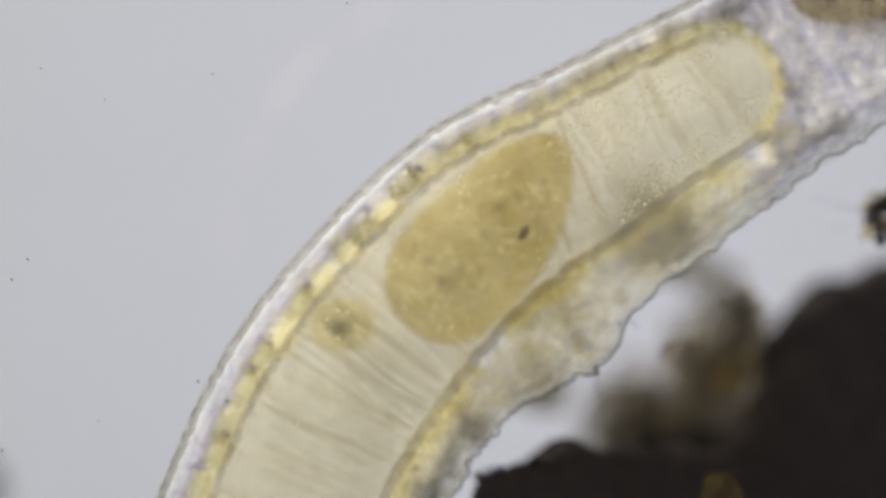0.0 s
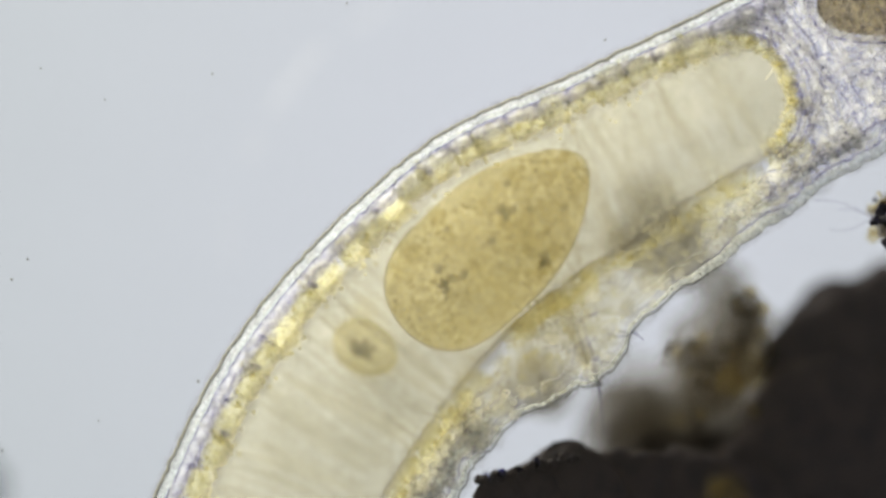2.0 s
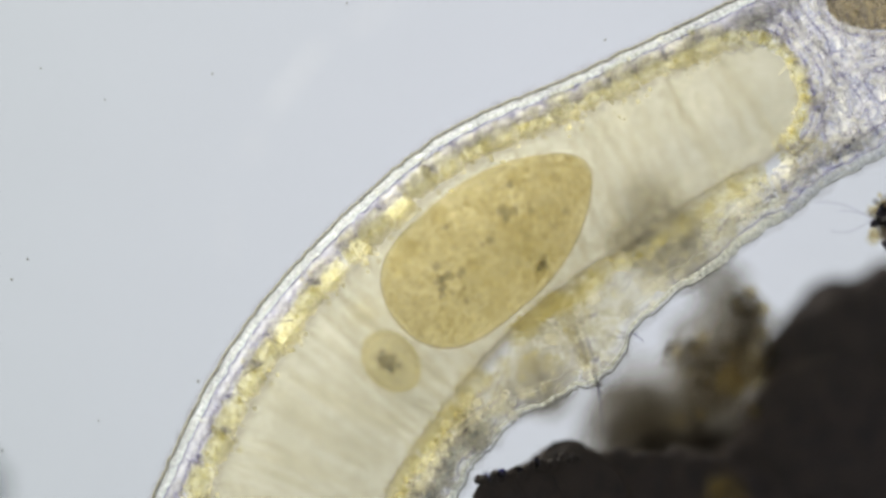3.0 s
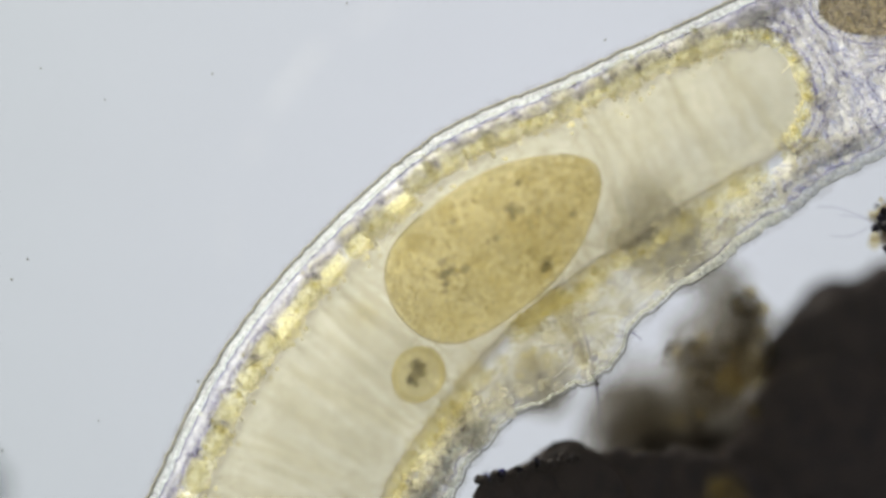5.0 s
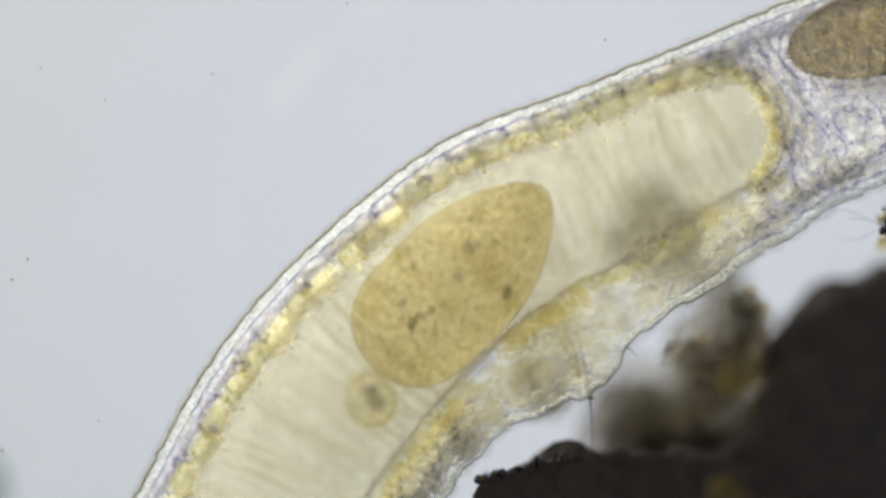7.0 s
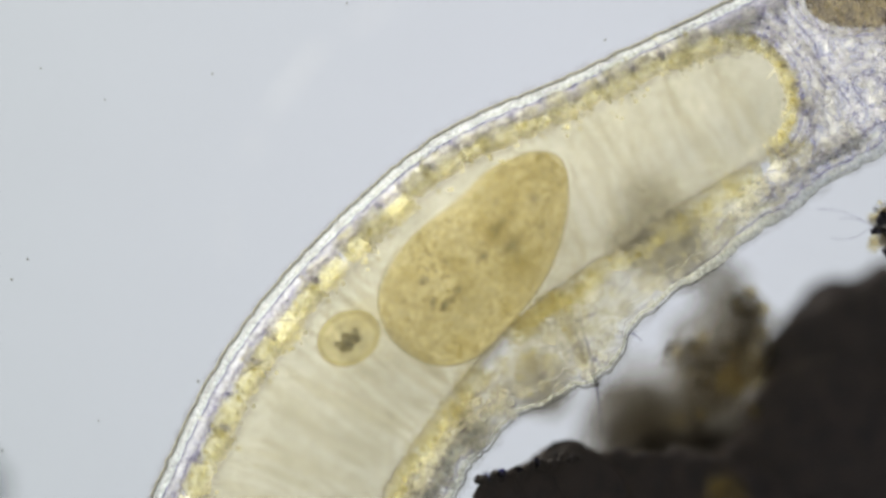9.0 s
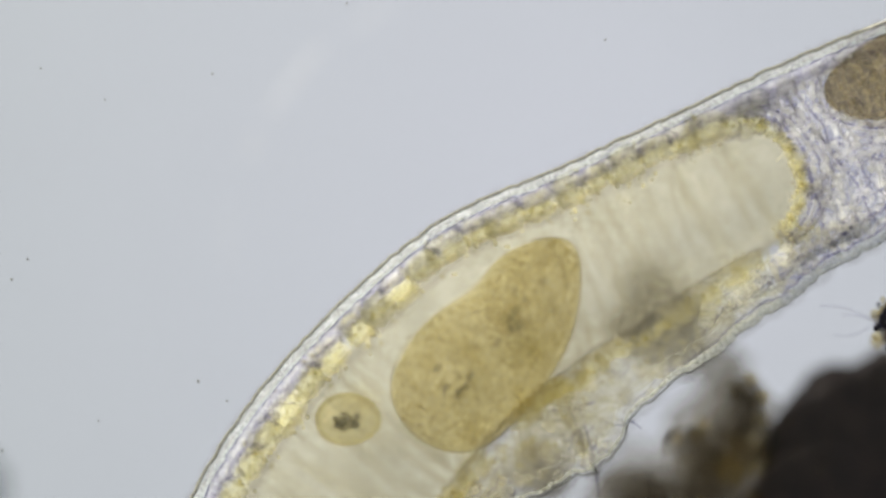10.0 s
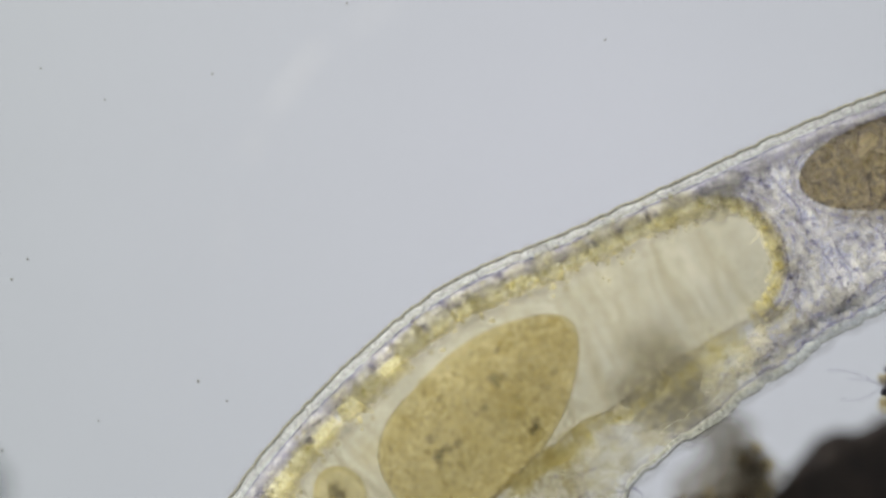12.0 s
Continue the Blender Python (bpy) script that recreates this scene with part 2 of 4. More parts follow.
OVAL_RIM = tissue("olive_cell_membrane", (0.56, 0.52, 0.36), (0.76, 0.72, 0.54), 40, 0.03)
OVAL_RIM_SOFT = tissue("olive_fine_grain", (0.80, 0.77, 0.63), (0.94, 0.92, 0.80), 60, 0.03)
OVAL_SPOT = tissue("olive_cell_spot", (0.66, 0.65, 0.63), (0.86, 0.85, 0.81), 60, 0.02)
ROUND = tissue("small_cell_body", (0.855, 0.825, 0.68), (0.94, 0.915, 0.79), 40, 0.05, (0.85, 0.78, 0.5))
EGG = tissue("brown_egg_body", (0.56, 0.51, 0.39), (0.75, 0.69, 0.56), 18, 0.05, (0.48, 0.42, 0.29), grain=110, spread=(0.40, 0.60))
CLUMP = crumb("black_detritus", (0.023, 0.019, 0.020), (0.043, 0.033, 0.028))
HAZE = tissue("grey_brown_detritus", (0.845, 0.832, 0.805), (0.95, 0.94, 0.918), 16, 0.04, (0.14, 0.125, 0.105))
SOOT = tissue("sooty_detritus", (0.80, 0.79, 0.77), (0.92, 0.91, 0.892), 14, 0.045, (0.095, 0.085, 0.074))
FOLD_SOFT = tissue("soft_gut_streak", (0.945, 0.94, 0.92), (0.995, 0.99, 0.975), 16, 0.03)
AMBER = tissue("amber_detritus", (0.83, 0.785, 0.65), (0.95, 0.915, 0.80), 30, 0.035, (0.6, 0.5, 0.26))
GREY = tissue("grey_detritus", (0.70, 0.69, 0.66), (0.86, 0.845, 0.81), 14, 0.02, (0.4, 0.38, 0.33))
CLUMP_SMALL = crumb("black_crumb", (0.012, 0.011, 0.02), (0.022, 0.02, 0.03))
# the lens's blue colour fringe, painted as the colour of some crumbs
FRINGE_BLUE = tissue("blue_lens_fringe", (0.06, 0.06, 0.18), (0.28, 0.29, 0.50), 60, 0.02)
SCRATCH = tissue("pale_scratch", (0.992, 0.99, 0.985), (1, 1, 0.998), 20, 0.024, (1.0, 0.96, 0.90))
VIGNETTE = tissue("vignette_grey", (0.62, 0.63, 0.63), (0.75, 0.76, 0.76), 10, 0.01)
GLASS = tissue("slide_glass", (0.985, 0.99, 0.99), (0.995, 1, 1), 3, 0.005)


def lamp_material():
    m = bpy.data.materials.new("lamp_field")
    m.use_nodes = True
    nodes, links = m.node_tree.nodes, m.node_tree.links
    nodes.clear()
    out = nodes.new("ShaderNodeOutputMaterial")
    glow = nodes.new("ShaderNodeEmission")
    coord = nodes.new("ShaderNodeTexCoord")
    # the lit field's uneven brightness is painted into its glow colour
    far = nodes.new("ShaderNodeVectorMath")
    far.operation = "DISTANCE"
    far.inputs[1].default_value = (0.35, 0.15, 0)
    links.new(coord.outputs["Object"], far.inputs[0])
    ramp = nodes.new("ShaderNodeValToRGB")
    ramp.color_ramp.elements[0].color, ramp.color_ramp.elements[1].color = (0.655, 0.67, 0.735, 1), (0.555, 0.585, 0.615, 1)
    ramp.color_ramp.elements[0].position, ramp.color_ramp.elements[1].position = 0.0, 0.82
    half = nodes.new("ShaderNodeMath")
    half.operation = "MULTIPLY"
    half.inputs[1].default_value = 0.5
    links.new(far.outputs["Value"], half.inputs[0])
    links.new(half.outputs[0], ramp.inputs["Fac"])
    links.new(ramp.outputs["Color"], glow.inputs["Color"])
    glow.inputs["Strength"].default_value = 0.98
    links.new(glow.outputs[0], out.inputs["Surface"])
    return m


LAMP = lamp_material()


# ---------------------------------------------------------------- mesh helpers
def mesh_of(name, verts, faces, mats, smooth=True, index=None):
    me = bpy.data.meshes.new(name)
    me.from_pydata([tuple(v) for v in verts], [], faces)
    for m in (mats if isinstance(mats, (list, tuple)) else [mats]):
        me.materials.append(m)
    if smooth:
        me.polygons.foreach_set("use_smooth", [True] * len(me.polygons))
    if index is not None:
        me.polygons.foreach_set("material_index", index)
    me.update()
    return me


def part(name, me, parent, label="", kind=""):
    ob = new(name, me)
    ob.parent = parent
    return tagged(ob, label, kind=kind)


def sphere(level=2):
    bm = bmesh.new()
    bmesh.ops.create_icosphere(bm, subdivisions=level, radius=1)
    v = np.array([x.co[:] for x in bm.verts])
    f = [tuple(x.index for x in p.verts) for p in bm.faces]
    bm.free()
    return v, f


BALL = {k: sphere(k) for k in (1, 2, 3, 4, 5)}


def lump(r, level=3, rough=0.2, freq=2.5, seed=0, stretch=(1, 1, 1)):
    v, f = BALL[level]
    off = Vector((seed * 7.3, seed * 3.1, seed * 1.7))
    out = []
    for p in v:
        q = Vector(p)
        k = 1 + rough * noise.fractal(q * freq + off, 0.9, 2.0, 4)
        out.append((p[0] * k * r * stretch[0], p[1] * k * r * stretch[1], p[2] * k * r * stretch[2]))
    return out, f


def gather(pieces):
    """Joins (verts, faces, material index) pieces."""
    verts, faces, index = [], [], []
    for v, f, i in pieces:
        b = len(verts)
        verts.extend(v)
        faces.extend([tuple(k + b for k in q) for q in f])
        index.extend([i] * len(f))
    return verts, faces, index


def moved(v, x, y, z):
    return [(p[0] + x, p[1] + y, p[2] + z) for p in v]


def tube(points, radius, sides=6, flat=1.0, closed=False):
    """A tube round a line of points that lies nearly level; flat scales its height."""
    p = np.array(points, float)
    if closed:
        t = np.roll(p, -1, 0) - np.roll(p, 1, 0)
    else:
        t = np.gradient(p, axis=0)
    t /= np.linalg.norm(t, axis=1)[:, None] + 1e-12
    side = np.c_[-t[:, 1], t[:, 0], np.zeros(len(p))]
    side /= np.linalg.norm(side, axis=1)[:, None] + 1e-12
    up = np.cross(t, side)
    r = np.broadcast_to(radius, len(p))
    v = []
    for i in range(len(p)):
        for k in range(sides):
            a = 2 * math.pi * k / sides
            v.append(p[i] + r[i] * (math.cos(a) * side[i] + flat * math.sin(a) * up[i]))
    f = []
    n = len(p)
    for i in range(n if closed else n - 1):
        j = (i + 1) % n
        for k in range(sides):
            m = (k + 1) % sides
            f.append((i * sides + k, j * sides + k, j * sides + m, i * sides + m))
    if not closed:
        f.append(tuple(range(sides)))
        f.append(tuple((n - 1) * sides + k for k in reversed(range(sides))))
    return v, f


def band(s0, s1, centre, half, height, z=0.0, steps=300, sides=8, wobble=0.0, seed=0.0):
    """A strip along the worm: centre(s) inwards of the edge, half as wide as half, height as thick."""
    pts, rad = [], []
    for s in np.linspace(s0, s1, steps):
        w = wobble * (noise.noise(Vector((s * 28, seed, 0))) + 0.9 * noise.noise(Vector((s * 70, seed, 5))))
        pts.append(body(s, centre(s) + w, z))
        rad.append(half(s) if callable(half) else half)
    return tube(pts, np.array(rad), sides, height)


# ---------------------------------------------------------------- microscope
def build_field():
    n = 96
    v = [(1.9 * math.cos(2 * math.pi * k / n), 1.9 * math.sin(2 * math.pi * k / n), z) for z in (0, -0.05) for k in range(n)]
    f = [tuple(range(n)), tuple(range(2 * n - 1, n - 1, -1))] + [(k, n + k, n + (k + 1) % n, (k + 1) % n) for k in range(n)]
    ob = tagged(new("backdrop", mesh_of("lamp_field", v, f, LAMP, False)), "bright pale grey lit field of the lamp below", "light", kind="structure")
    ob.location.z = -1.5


FLOOR_Z = -0.27


def build_slide():
    me = mesh_of("glass_slide", [(x, y, z) for z in (FLOOR_Z - 0.05, FLOOR_Z) for x, y in ((-2.4, -1.8), (2.4, -1.8), (2.4, 1.8), (-2.4, 1.8))],
                 [(3, 2, 1, 0), (4, 5, 6, 7), (0, 1, 5, 4), (1, 2, 6, 5), (2, 3, 7, 6), (3, 0, 4, 7)], GLASS, False)
    ob = tagged(new("ground", me), "clear glass slide under the water film", "slide", kind="structure")
    MOVERS.append((ob, stage_pose))


# ---------------------------------------------------------------- the worm
def build_worm():
    worm = tagged(new("worm"), "translucent pale yellow worm with clear skin, lying on glass", "worm")
    MOVERS.append((worm, worm_pose))
    first, last = S[0] + 0.02, S[-1] - 0.02

    # the lower half of the skin, a trough with thickness
    steps, across = 200, 22
    v, f = [], []
    for thick in (0.0, 0.012):
        for s in np.linspace(first, last, steps):
            w = width(s)
            for k in range(across + 1):
                a = math.pi * k / across
                half = w / 2 - 0.004 - thick
                v.append(body(s, w / 2 - half * math.cos(a), -(0.262 - thick) * math.sin(a) ** 0.8))
    row_len = across + 1
    block = steps * row_len
    for i in range(steps - 1):
        for k in range(across):
            a = i * row_len + k
            f.append((a, a + 1, a + row_len + 1, a + row_len))
            f.append((block + a, block + a + row_len, block + a + row_len + 1, block + a + 1))
        for k in (0, across):
            a = i * row_len + k
            f.append((a, a + row_len, block + a + row_len, block + a))
    part("body_wall", mesh_of("body_wall", v, f, SKIN), worm, "thin clear colourless skin")

    # outer skin layers
    def strip(name, centre, half, height, mat, label, wobble=0.0, seed=0.0, z=0.0):
        v, f = band(first, last, centre, half, height, z, 420, 8, wobble, seed)
        return part(name, mesh_of(name, v, f, mat), worm, label)

    strip("cuticle_rim", lambda s: 0.002, 0.0019, 3.0, RIM, "dark olive outline of the skin", 0.003, 1)
    # the lens's yellow halo round the skin, put into a coloured strip
    strip("cuticle_fringe", lambda s: -0.001, 0.0013, 2.0, HALO, "golden optical halo along the skin's outline", 0.003, 1)
    # raised grey bands, added to imitate how the skin darkens out of focus
    strip("skin_ridge", lambda s: 0.008, 0.0065, 0.4, SHADE, "added grey band that darkens the skin when out of focus", 0.006, 41, 0.07)
    strip("skin_ridge", lambda s: width(s) - 0.006, 0.004, 0.4, DEFOCUS, "added grey band that darkens the skin when out of focus", 0.008, 43, 0.07)
    strip("cuticle", lambda s: 0.0115, 0.0072, 1.6, CUTICLE, "bright white glassy cuticle", 0.003, 1)
    strip("muscle_line", lambda s: 0.0205, 0.0020, 3.0, MUSCLE_LINE, "fine dark lilac line", 0.004, 3)
    strip("muscle_layer", lambda s: 0.033, 0.013, 1.2, MUSCLE, "mottled lilac muscle layer", 0.004, 5)
    strip("muscle_line", lambda s: 0.038, 0.0017, 3.0, MUSCLE_LINE, "fine dark lilac line", 0.009, 13)
    strip("cuticle_rim", lambda s: width(s) - 0.002, 0.0016, 3.0, RIM, "dark olive outline of the skin", 0.005, 7)
    strip("cuticle", lambda s: width(s) - 0.011, lambda s: float(np.interp(s, [s_at(420), s_at(560), s_at(980), s_at(1100)], [0.0050, 0.0026, 0.0028, 0.0095])), 1.6, CUTICLE, "bright white glassy cuticle", 0.005, 7)
    strip("cuticle", lambda s: width(s) - 0.040, lambda s: float(np.interp(s, [s_at(545), s_at(590), s_at(1140), s_at(1200)], [0.0080, 0.0003, 0.0003, 0.0045])), 1.0, CUTICLE, "bright white glassy inner layer", 0.008, 19)
    strip("muscle_line", lambda s: width(s) - 0.022, lambda s: float(np.interp(s, [s_at(560), s_at(640), s_at(1000), s_at(1100)], [0.0015, 0.0006, 0.0006, 0.0019])), 3.0, MUSCLE_LINE, "fine dark lilac line", 0.006, 9)
    strip("muscle_line", lambda s: width(s) - 0.050, lambda s: float(np.interp(s, [s_at(560), s_at(640), s_at(1040), s_at(1120)], [0.0017, 0.0005, 0.0005, 0.0013])), 3.0, MUSCLE_LINE, "fine dark lilac line", 0.012, 17)

    # gut: one smooth sac with a round end
    steps, around = 150, 28
    v, f = [], []
    gut_first = s_at(300) - 0.5
    for i in range(steps):
        u = i / (steps - 1)
        s = gut_first + (END + 0.034 - gut_first) * math.sin(u * math.pi / 2)
        top, low = gut_top(s), gut_low(s)
        over = max(0.0, (s - (END - 0.10)) / 0.134)
        k = math.sqrt(max(1e-5, 1 - min(over, 1) ** 2.4))
        mid, half = (top + low) / 2 - 0.006, ((low - top) / 2 + 0.018) * k
        for j in range(around):
            a = 2 * math.pi * j / around
            v.append(body(s, mid + half * math.cos(a), 0.0 + 0.128 * k * math.sin(a)))
    for i in range(steps - 1):
        for j in range(around):
            m = (j + 1) % around
            f.append((i * around + j, i * around + m, (i + 1) * around + m, (i + 1) * around + j))
    f.append(tuple(reversed(range(around))))
    f.append(tuple((steps - 1) * around + j for j in range(around)))
    gut = part("gut", mesh_of("gut", v, f, LUMEN), worm, "pale yellow half-clear gut filled with fluid")
    samples = [(s, n) for s in np.linspace(s_at(420), END, 14) for n in (0.1, 0.3)]
    MOVERS.append((gut, lambda t: drift_pose(samples, t)))

    # membrane lines round the gut
    for centre, name in ((lambda s: gut_low(s) + 0.002, "gut_membrane"),):
        v, f = band(gut_first, END - 0.09, centre, 0.0013, 3.0, 0.0, 260, 6, 0.004, 11)
        ob = part(name, mesh_of(name, v, f, MEMBRANE), worm, "fine dark line along the gut")
        MOVERS.append((ob, lambda t: drift_pose(samples, t)))

    def plane(s0, s1, n0, n1, thick, steps=140, across=12, start=None):
        v, f = [], []
        for side in (1, -1):
            for q in np.linspace(0, 1, steps):
                for k in range(across + 1):
                    u = k / across
                    s = (start(u) if start else s0) * (1 - q) + s1 * q
                    v.append(body(s, n0(s) + (n1(s) - n0(s)) * u, side * thick * math.sqrt(max(0.01, 1 - (2 * u - 1) ** 2))))
        m = across + 1
        block = steps * m
        for i in range(steps - 1):
            for k in range(across):
                a = i * m + k
                f.append((a, a + 1, a + m + 1, a + m))
                f.append((block + a, block + a + m, block + a + m + 1, block + a + 1))
            for k in (0, across):
                a = i * m + k
                f.append((a, a + m, block + a + m, block + a))
        return v, f
    
    def fluid_edge(s, sign):
        over = min(1.0, max(0.0, (s - (END - 0.10)) / 0.132))
        mid, half = (gut_top(s) + gut_low(s)) / 2, (gut_low(s) - gut_top(s)) / 2 + 0.008
        return mid + sign * half * math.sqrt(max(0.002, 1 - over ** 2.4))
    v, f = plane(gut_first, END + 0.030, lambda s: fluid_edge(s, -1), lambda s: fluid_edge(s, 1), 0.012, 220)
    fluid = part("gut_fluid", mesh_of("gut_fluid", v, f, FLUID), worm, "cloudy pale yellow fluid")
    MOVERS.append((fluid, lambda t: drift_pose(samples, t)))
    # likewise two added bands for the gut's dark out-of-focus edges
    for centre, half in ((lambda s: gut_top(s) + 0.004, 0.007), (lambda s: gut_low(s) + 0.005, 0.0095)):
        v, f = band(gut_first, END - 0.04, centre, half, 0.3, 0.085, 300, 6, 0.006, 23)
        ob = part("gut_ridge", mesh_of("gut_ridge", v, f, DEFOCUS), worm, "added grey band that darkens the gut's edge when out of focus")
        MOVERS.append((ob, lambda t: drift_pose(samples, t)))

    # fine granules on the gut's upper wall
    rng = random.Random(77)
    bv, bf = BALL[1]
    pieces = []
    for _ in range(2600):
        s = rng.uniform(s_at(330), END - 0.03) if rng.random() < 0.4 else rng.uniform(s_at(960), END - 0.02)
        u = rng.uniform(-0.95, 0.95)
        if noise.noise(Vector((s * 12, u * 2, 7))) < -0.05:
            continue
        k = rng.uniform(0.0010, 0.0022)
        x, y, z = body(s, (gut_top(s) + gut_low(s)) / 2 + u * (gut_low(s) - gut_top(s)) / 2, 0.085 * math.sqrt(1 - u * u) + 0.012)
        pieces.append(([(p[0] * k + x, p[1] * k + y, p[2] * k * 0.6 + z) for p in bv], bf, rng.choice((0, 1))))
    v, f, index = gather(pieces)
    ob = part("wall_granule", mesh_of("wall_granule", v, f, [FOLD, BRIGHT], True, index), worm, "fine pale granules on the gut wall", "stuff")
    MOVERS.append((ob, lambda t: drift_pose(samples, t)))

    # folds across the gut wall
    rng = random.Random(4)
    s = s_at(330) - 0.2
    while s < END - 0.06:
        top, low = gut_top(s) + 0.01, gut_low(s) - 0.01
        lean = rng.uniform(0.0, 0.022)
        z = rng.choice((0.075, 0.085, -0.06))
        pts = []
        for u in np.linspace(-1, 1, 18):
            a = s + lean * u + 0.012 * noise.noise(Vector((s * 9, u * 1.5, 2)))
            x, y, _ = body(a, (top + low) / 2 + u * (low - top) / 2)
            cx, cy, _ = body(s, 0.2)
            _, tan = on_edge(s)
            dx, dy = x - cx, y - cy
            pts.append((dx * tan[0] + dy * tan[1], -dx * tan[1] + dy * tan[0], z * math.sqrt(max(0.02, 1 - u * u))))
        taper = np.array([0.35 + 0.65 * math.sqrt(max(0, 1 - u * u)) for u in np.linspace(-1, 1, 18)])
        wide = rng.uniform(0.002, 0.009)
        v, f = tube(pts, wide * taper, 6, 0.7)
        step = rng.choice((0.018, 0.03, 0.05, 0.07)) * rng.uniform(0.8, 1.2)
        if s_at(600) < s < s_at(840):
            s += step
            continue
        ob = part("gut_fold", mesh_of("gut_fold", v, f, rng.choice((FOLD, FOLD_SOFT))), worm)
        MOVERS.append((ob, lambda t, s=s: piece_pose(s, 0.2, 0.0, t)))
        s += step

    rng = random.Random(14)
    s = s_at(330) - 0.2
    while s < END - 0.06:
        top, low = gut_top(s), gut_low(s)
        lean, z = rng.uniform(-0.012, 0.022), rng.choice((0.03, -0.03, 0.045))
        cx, cy, _ = body(s, 0.2)
        _, tan = on_edge(s)
        pts = []
        reach = rng.uniform(0.5, 1.0)
        shift = rng.uniform(-1, 1) * (1 - reach)
        for u in np.linspace(-reach, reach, 14):
            x, y, _ = body(s + lean * u + 0.01 * noise.noise(Vector((s * 7, u * 2, 9))), (top + low) / 2 + (u + shift) * (low - top) / 2)
            pts.append(((x - cx) * tan[0] + (y - cy) * tan[1], -(x - cx) * tan[1] + (y - cy) * tan[0], z))
        taper = np.array([0.15 + 0.85 * math.sqrt(max(0, 1 - (u / reach) ** 2)) for u in np.linspace(-reach, reach, 14)])
        s_now, s = s, s + rng.uniform(0.012, 0.034)
        if s_at(575) < s_now < s_at(860):
            continue
        v, f = tube(pts, rng.uniform(0.003, 0.011) * taper, 8, 0.5)
        ob = part("gut_streak", mesh_of("gut_streak", v, f, FOLD_SOFT), worm)
        MOVERS.append((ob, lambda t, s=s_now: piece_pose(s, 0.2, 0.0, t)))

    # gut cells: blocky pads of packed granules, with dark wedges between them at the outer side
    def pad(seed, long, wide, mats, grains, darks, arch=False):
        r = random.Random(seed)
        pieces = []
        for shell in range(2):
            v, f = lump(1, 3, 0.22, 2.0, seed + shell * 50)
            k = (1.0, 0.75)[shell]
            x0, y0 = (r.uniform(-0.12, 0.12) * long, r.uniform(-0.1, 0.1) * wide) if shell else (0, 0)
            v = [(math.copysign(abs(x) ** 0.6, x) * long * 0.52 * k + x0, math.copysign(abs(y) ** 0.7, y) * wide * 0.5 * k + y0, z * 0.012 * k + 0.004 * shell) for x, y, z in v]
            pieces.append((v, f, 0))
        bv, bf = BALL[1]
        for _ in range(grains):
            x, y, z = r.uniform(-0.55, 0.55) * long, r.gauss(-0.05, 0.28) * wide, r.gauss(0, 0.010)
            k = r.uniform(0.0012, 0.0050)
            pieces.append(([(p[0] * k + x, p[1] * k + y, p[2] * k + z) for p in bv], bf, r.choice((1, 1, 1, 1, 4))))
        for _ in range(darks):
            x, y = 0.55 * long + r.uniform(-0.010, 0.010), r.uniform(0.0, 0.55) * wide
            v, f = lump(r.uniform(0.0028, 0.0070), 2, 0.9, 2.0, r.random() * 30, (0.8, 1.3, 0.8))
            pieces.append((moved(v, x, y, r.uniform(-0.02, 0.02)), f, 2))
        if arch:
            pts = [(0.56 * long * math.cos(a), 0.1 * wide + 0.52 * wide * math.sin(a) ** 0.6 + r.uniform(-0.001, 0.001), 0.0) for a in np.linspace(0.15, math.pi - 0.15, 14)]
            pieces.append((*tube(pts, 0.0014, 5, 1.5), 3))
        v, f, index = gather(pieces)
        return mesh_of("gut_cell", v, f, mats, True, index)

    upper = [pad(i, 0.052 + 0.007 * (i % 4), 0.046 + 0.006 * (i % 3), [CELL, BRIGHT, DARK, MUSCLE_LINE, OLIVE_GRAIN], 110, 3, True) for i in range(12)]
    lower = [pad(i + 20, 0.060 + 0.008 * (i % 3), 0.028 + 0.005 * (i % 4), [CELL_LOW, FOLD_PALE, FOLD, FOLD, OLIVE_GRAIN], 55, 0) for i in range(8)]
    cap = [pad(i + 40, 0.044 + 0.004 * (i % 3), 0.022 + 0.005 * (i % 2), [CELL_LOW, BRIGHT, DARK, DARK, OLIVE_GRAIN], 30, 1) for i in range(6)]
    rng = random.Random(9)
    s = gut_first
    while s < END - 0.055:
        n = gut_top(s) - 0.022 + rng.uniform(-0.003, 0.004)
        which = rng.randrange(12)
        ob = part("gut_cell", upper[which], worm)
        tilt, z = rng.uniform(-9, 9), rng.gauss(0, 0.009)
        MOVERS.append((ob, lambda t, s=s, n=n, tilt=tilt, z=z: piece_pose(s, n, z, t, tilt)))
        s += (0.050 + 0.007 * (which % 4)) * rng.uniform(0.92, 1.08)
    s = gut_first
    while s < END - 0.02:
        n = gut_low(s) + 0.020 + rng.uniform(-0.003, 0.004)
        thick = noise.noise(Vector((s * 5.2, 3.3, 0)))
        if thick > -0.05:
            ob = part("gut_cell", lower[rng.randrange(8)], worm, "pale olive grainy pad")
            tilt, z = rng.uniform(-7, 7), rng.gauss(-0.004, 0.014)
            MOVERS.append((ob, lambda t, s=s, n=n, tilt=tilt, z=z: piece_pose(s, n, z, t, tilt)))
        s += rng.uniform(0.046, 0.058)
    # those round the gut's blind end
    top, low = gut_top(END), gut_low(END)
    for k in range(1, 10):
        a = math.pi * k / 10
        n = (top + low) / 2 - 0.008 - ((low - top) / 2 + 0.014) * math.cos(a)
        e = END - 0.09 + 0.125 * math.sin(a) ** 0.75
        ob = part("gut_cell", cap[k % 6], worm)
        MOVERS.append((ob, lambda t, e=e, n=n, a=a: piece_pose(e, n, 0.0, t, -math.degrees(a))))

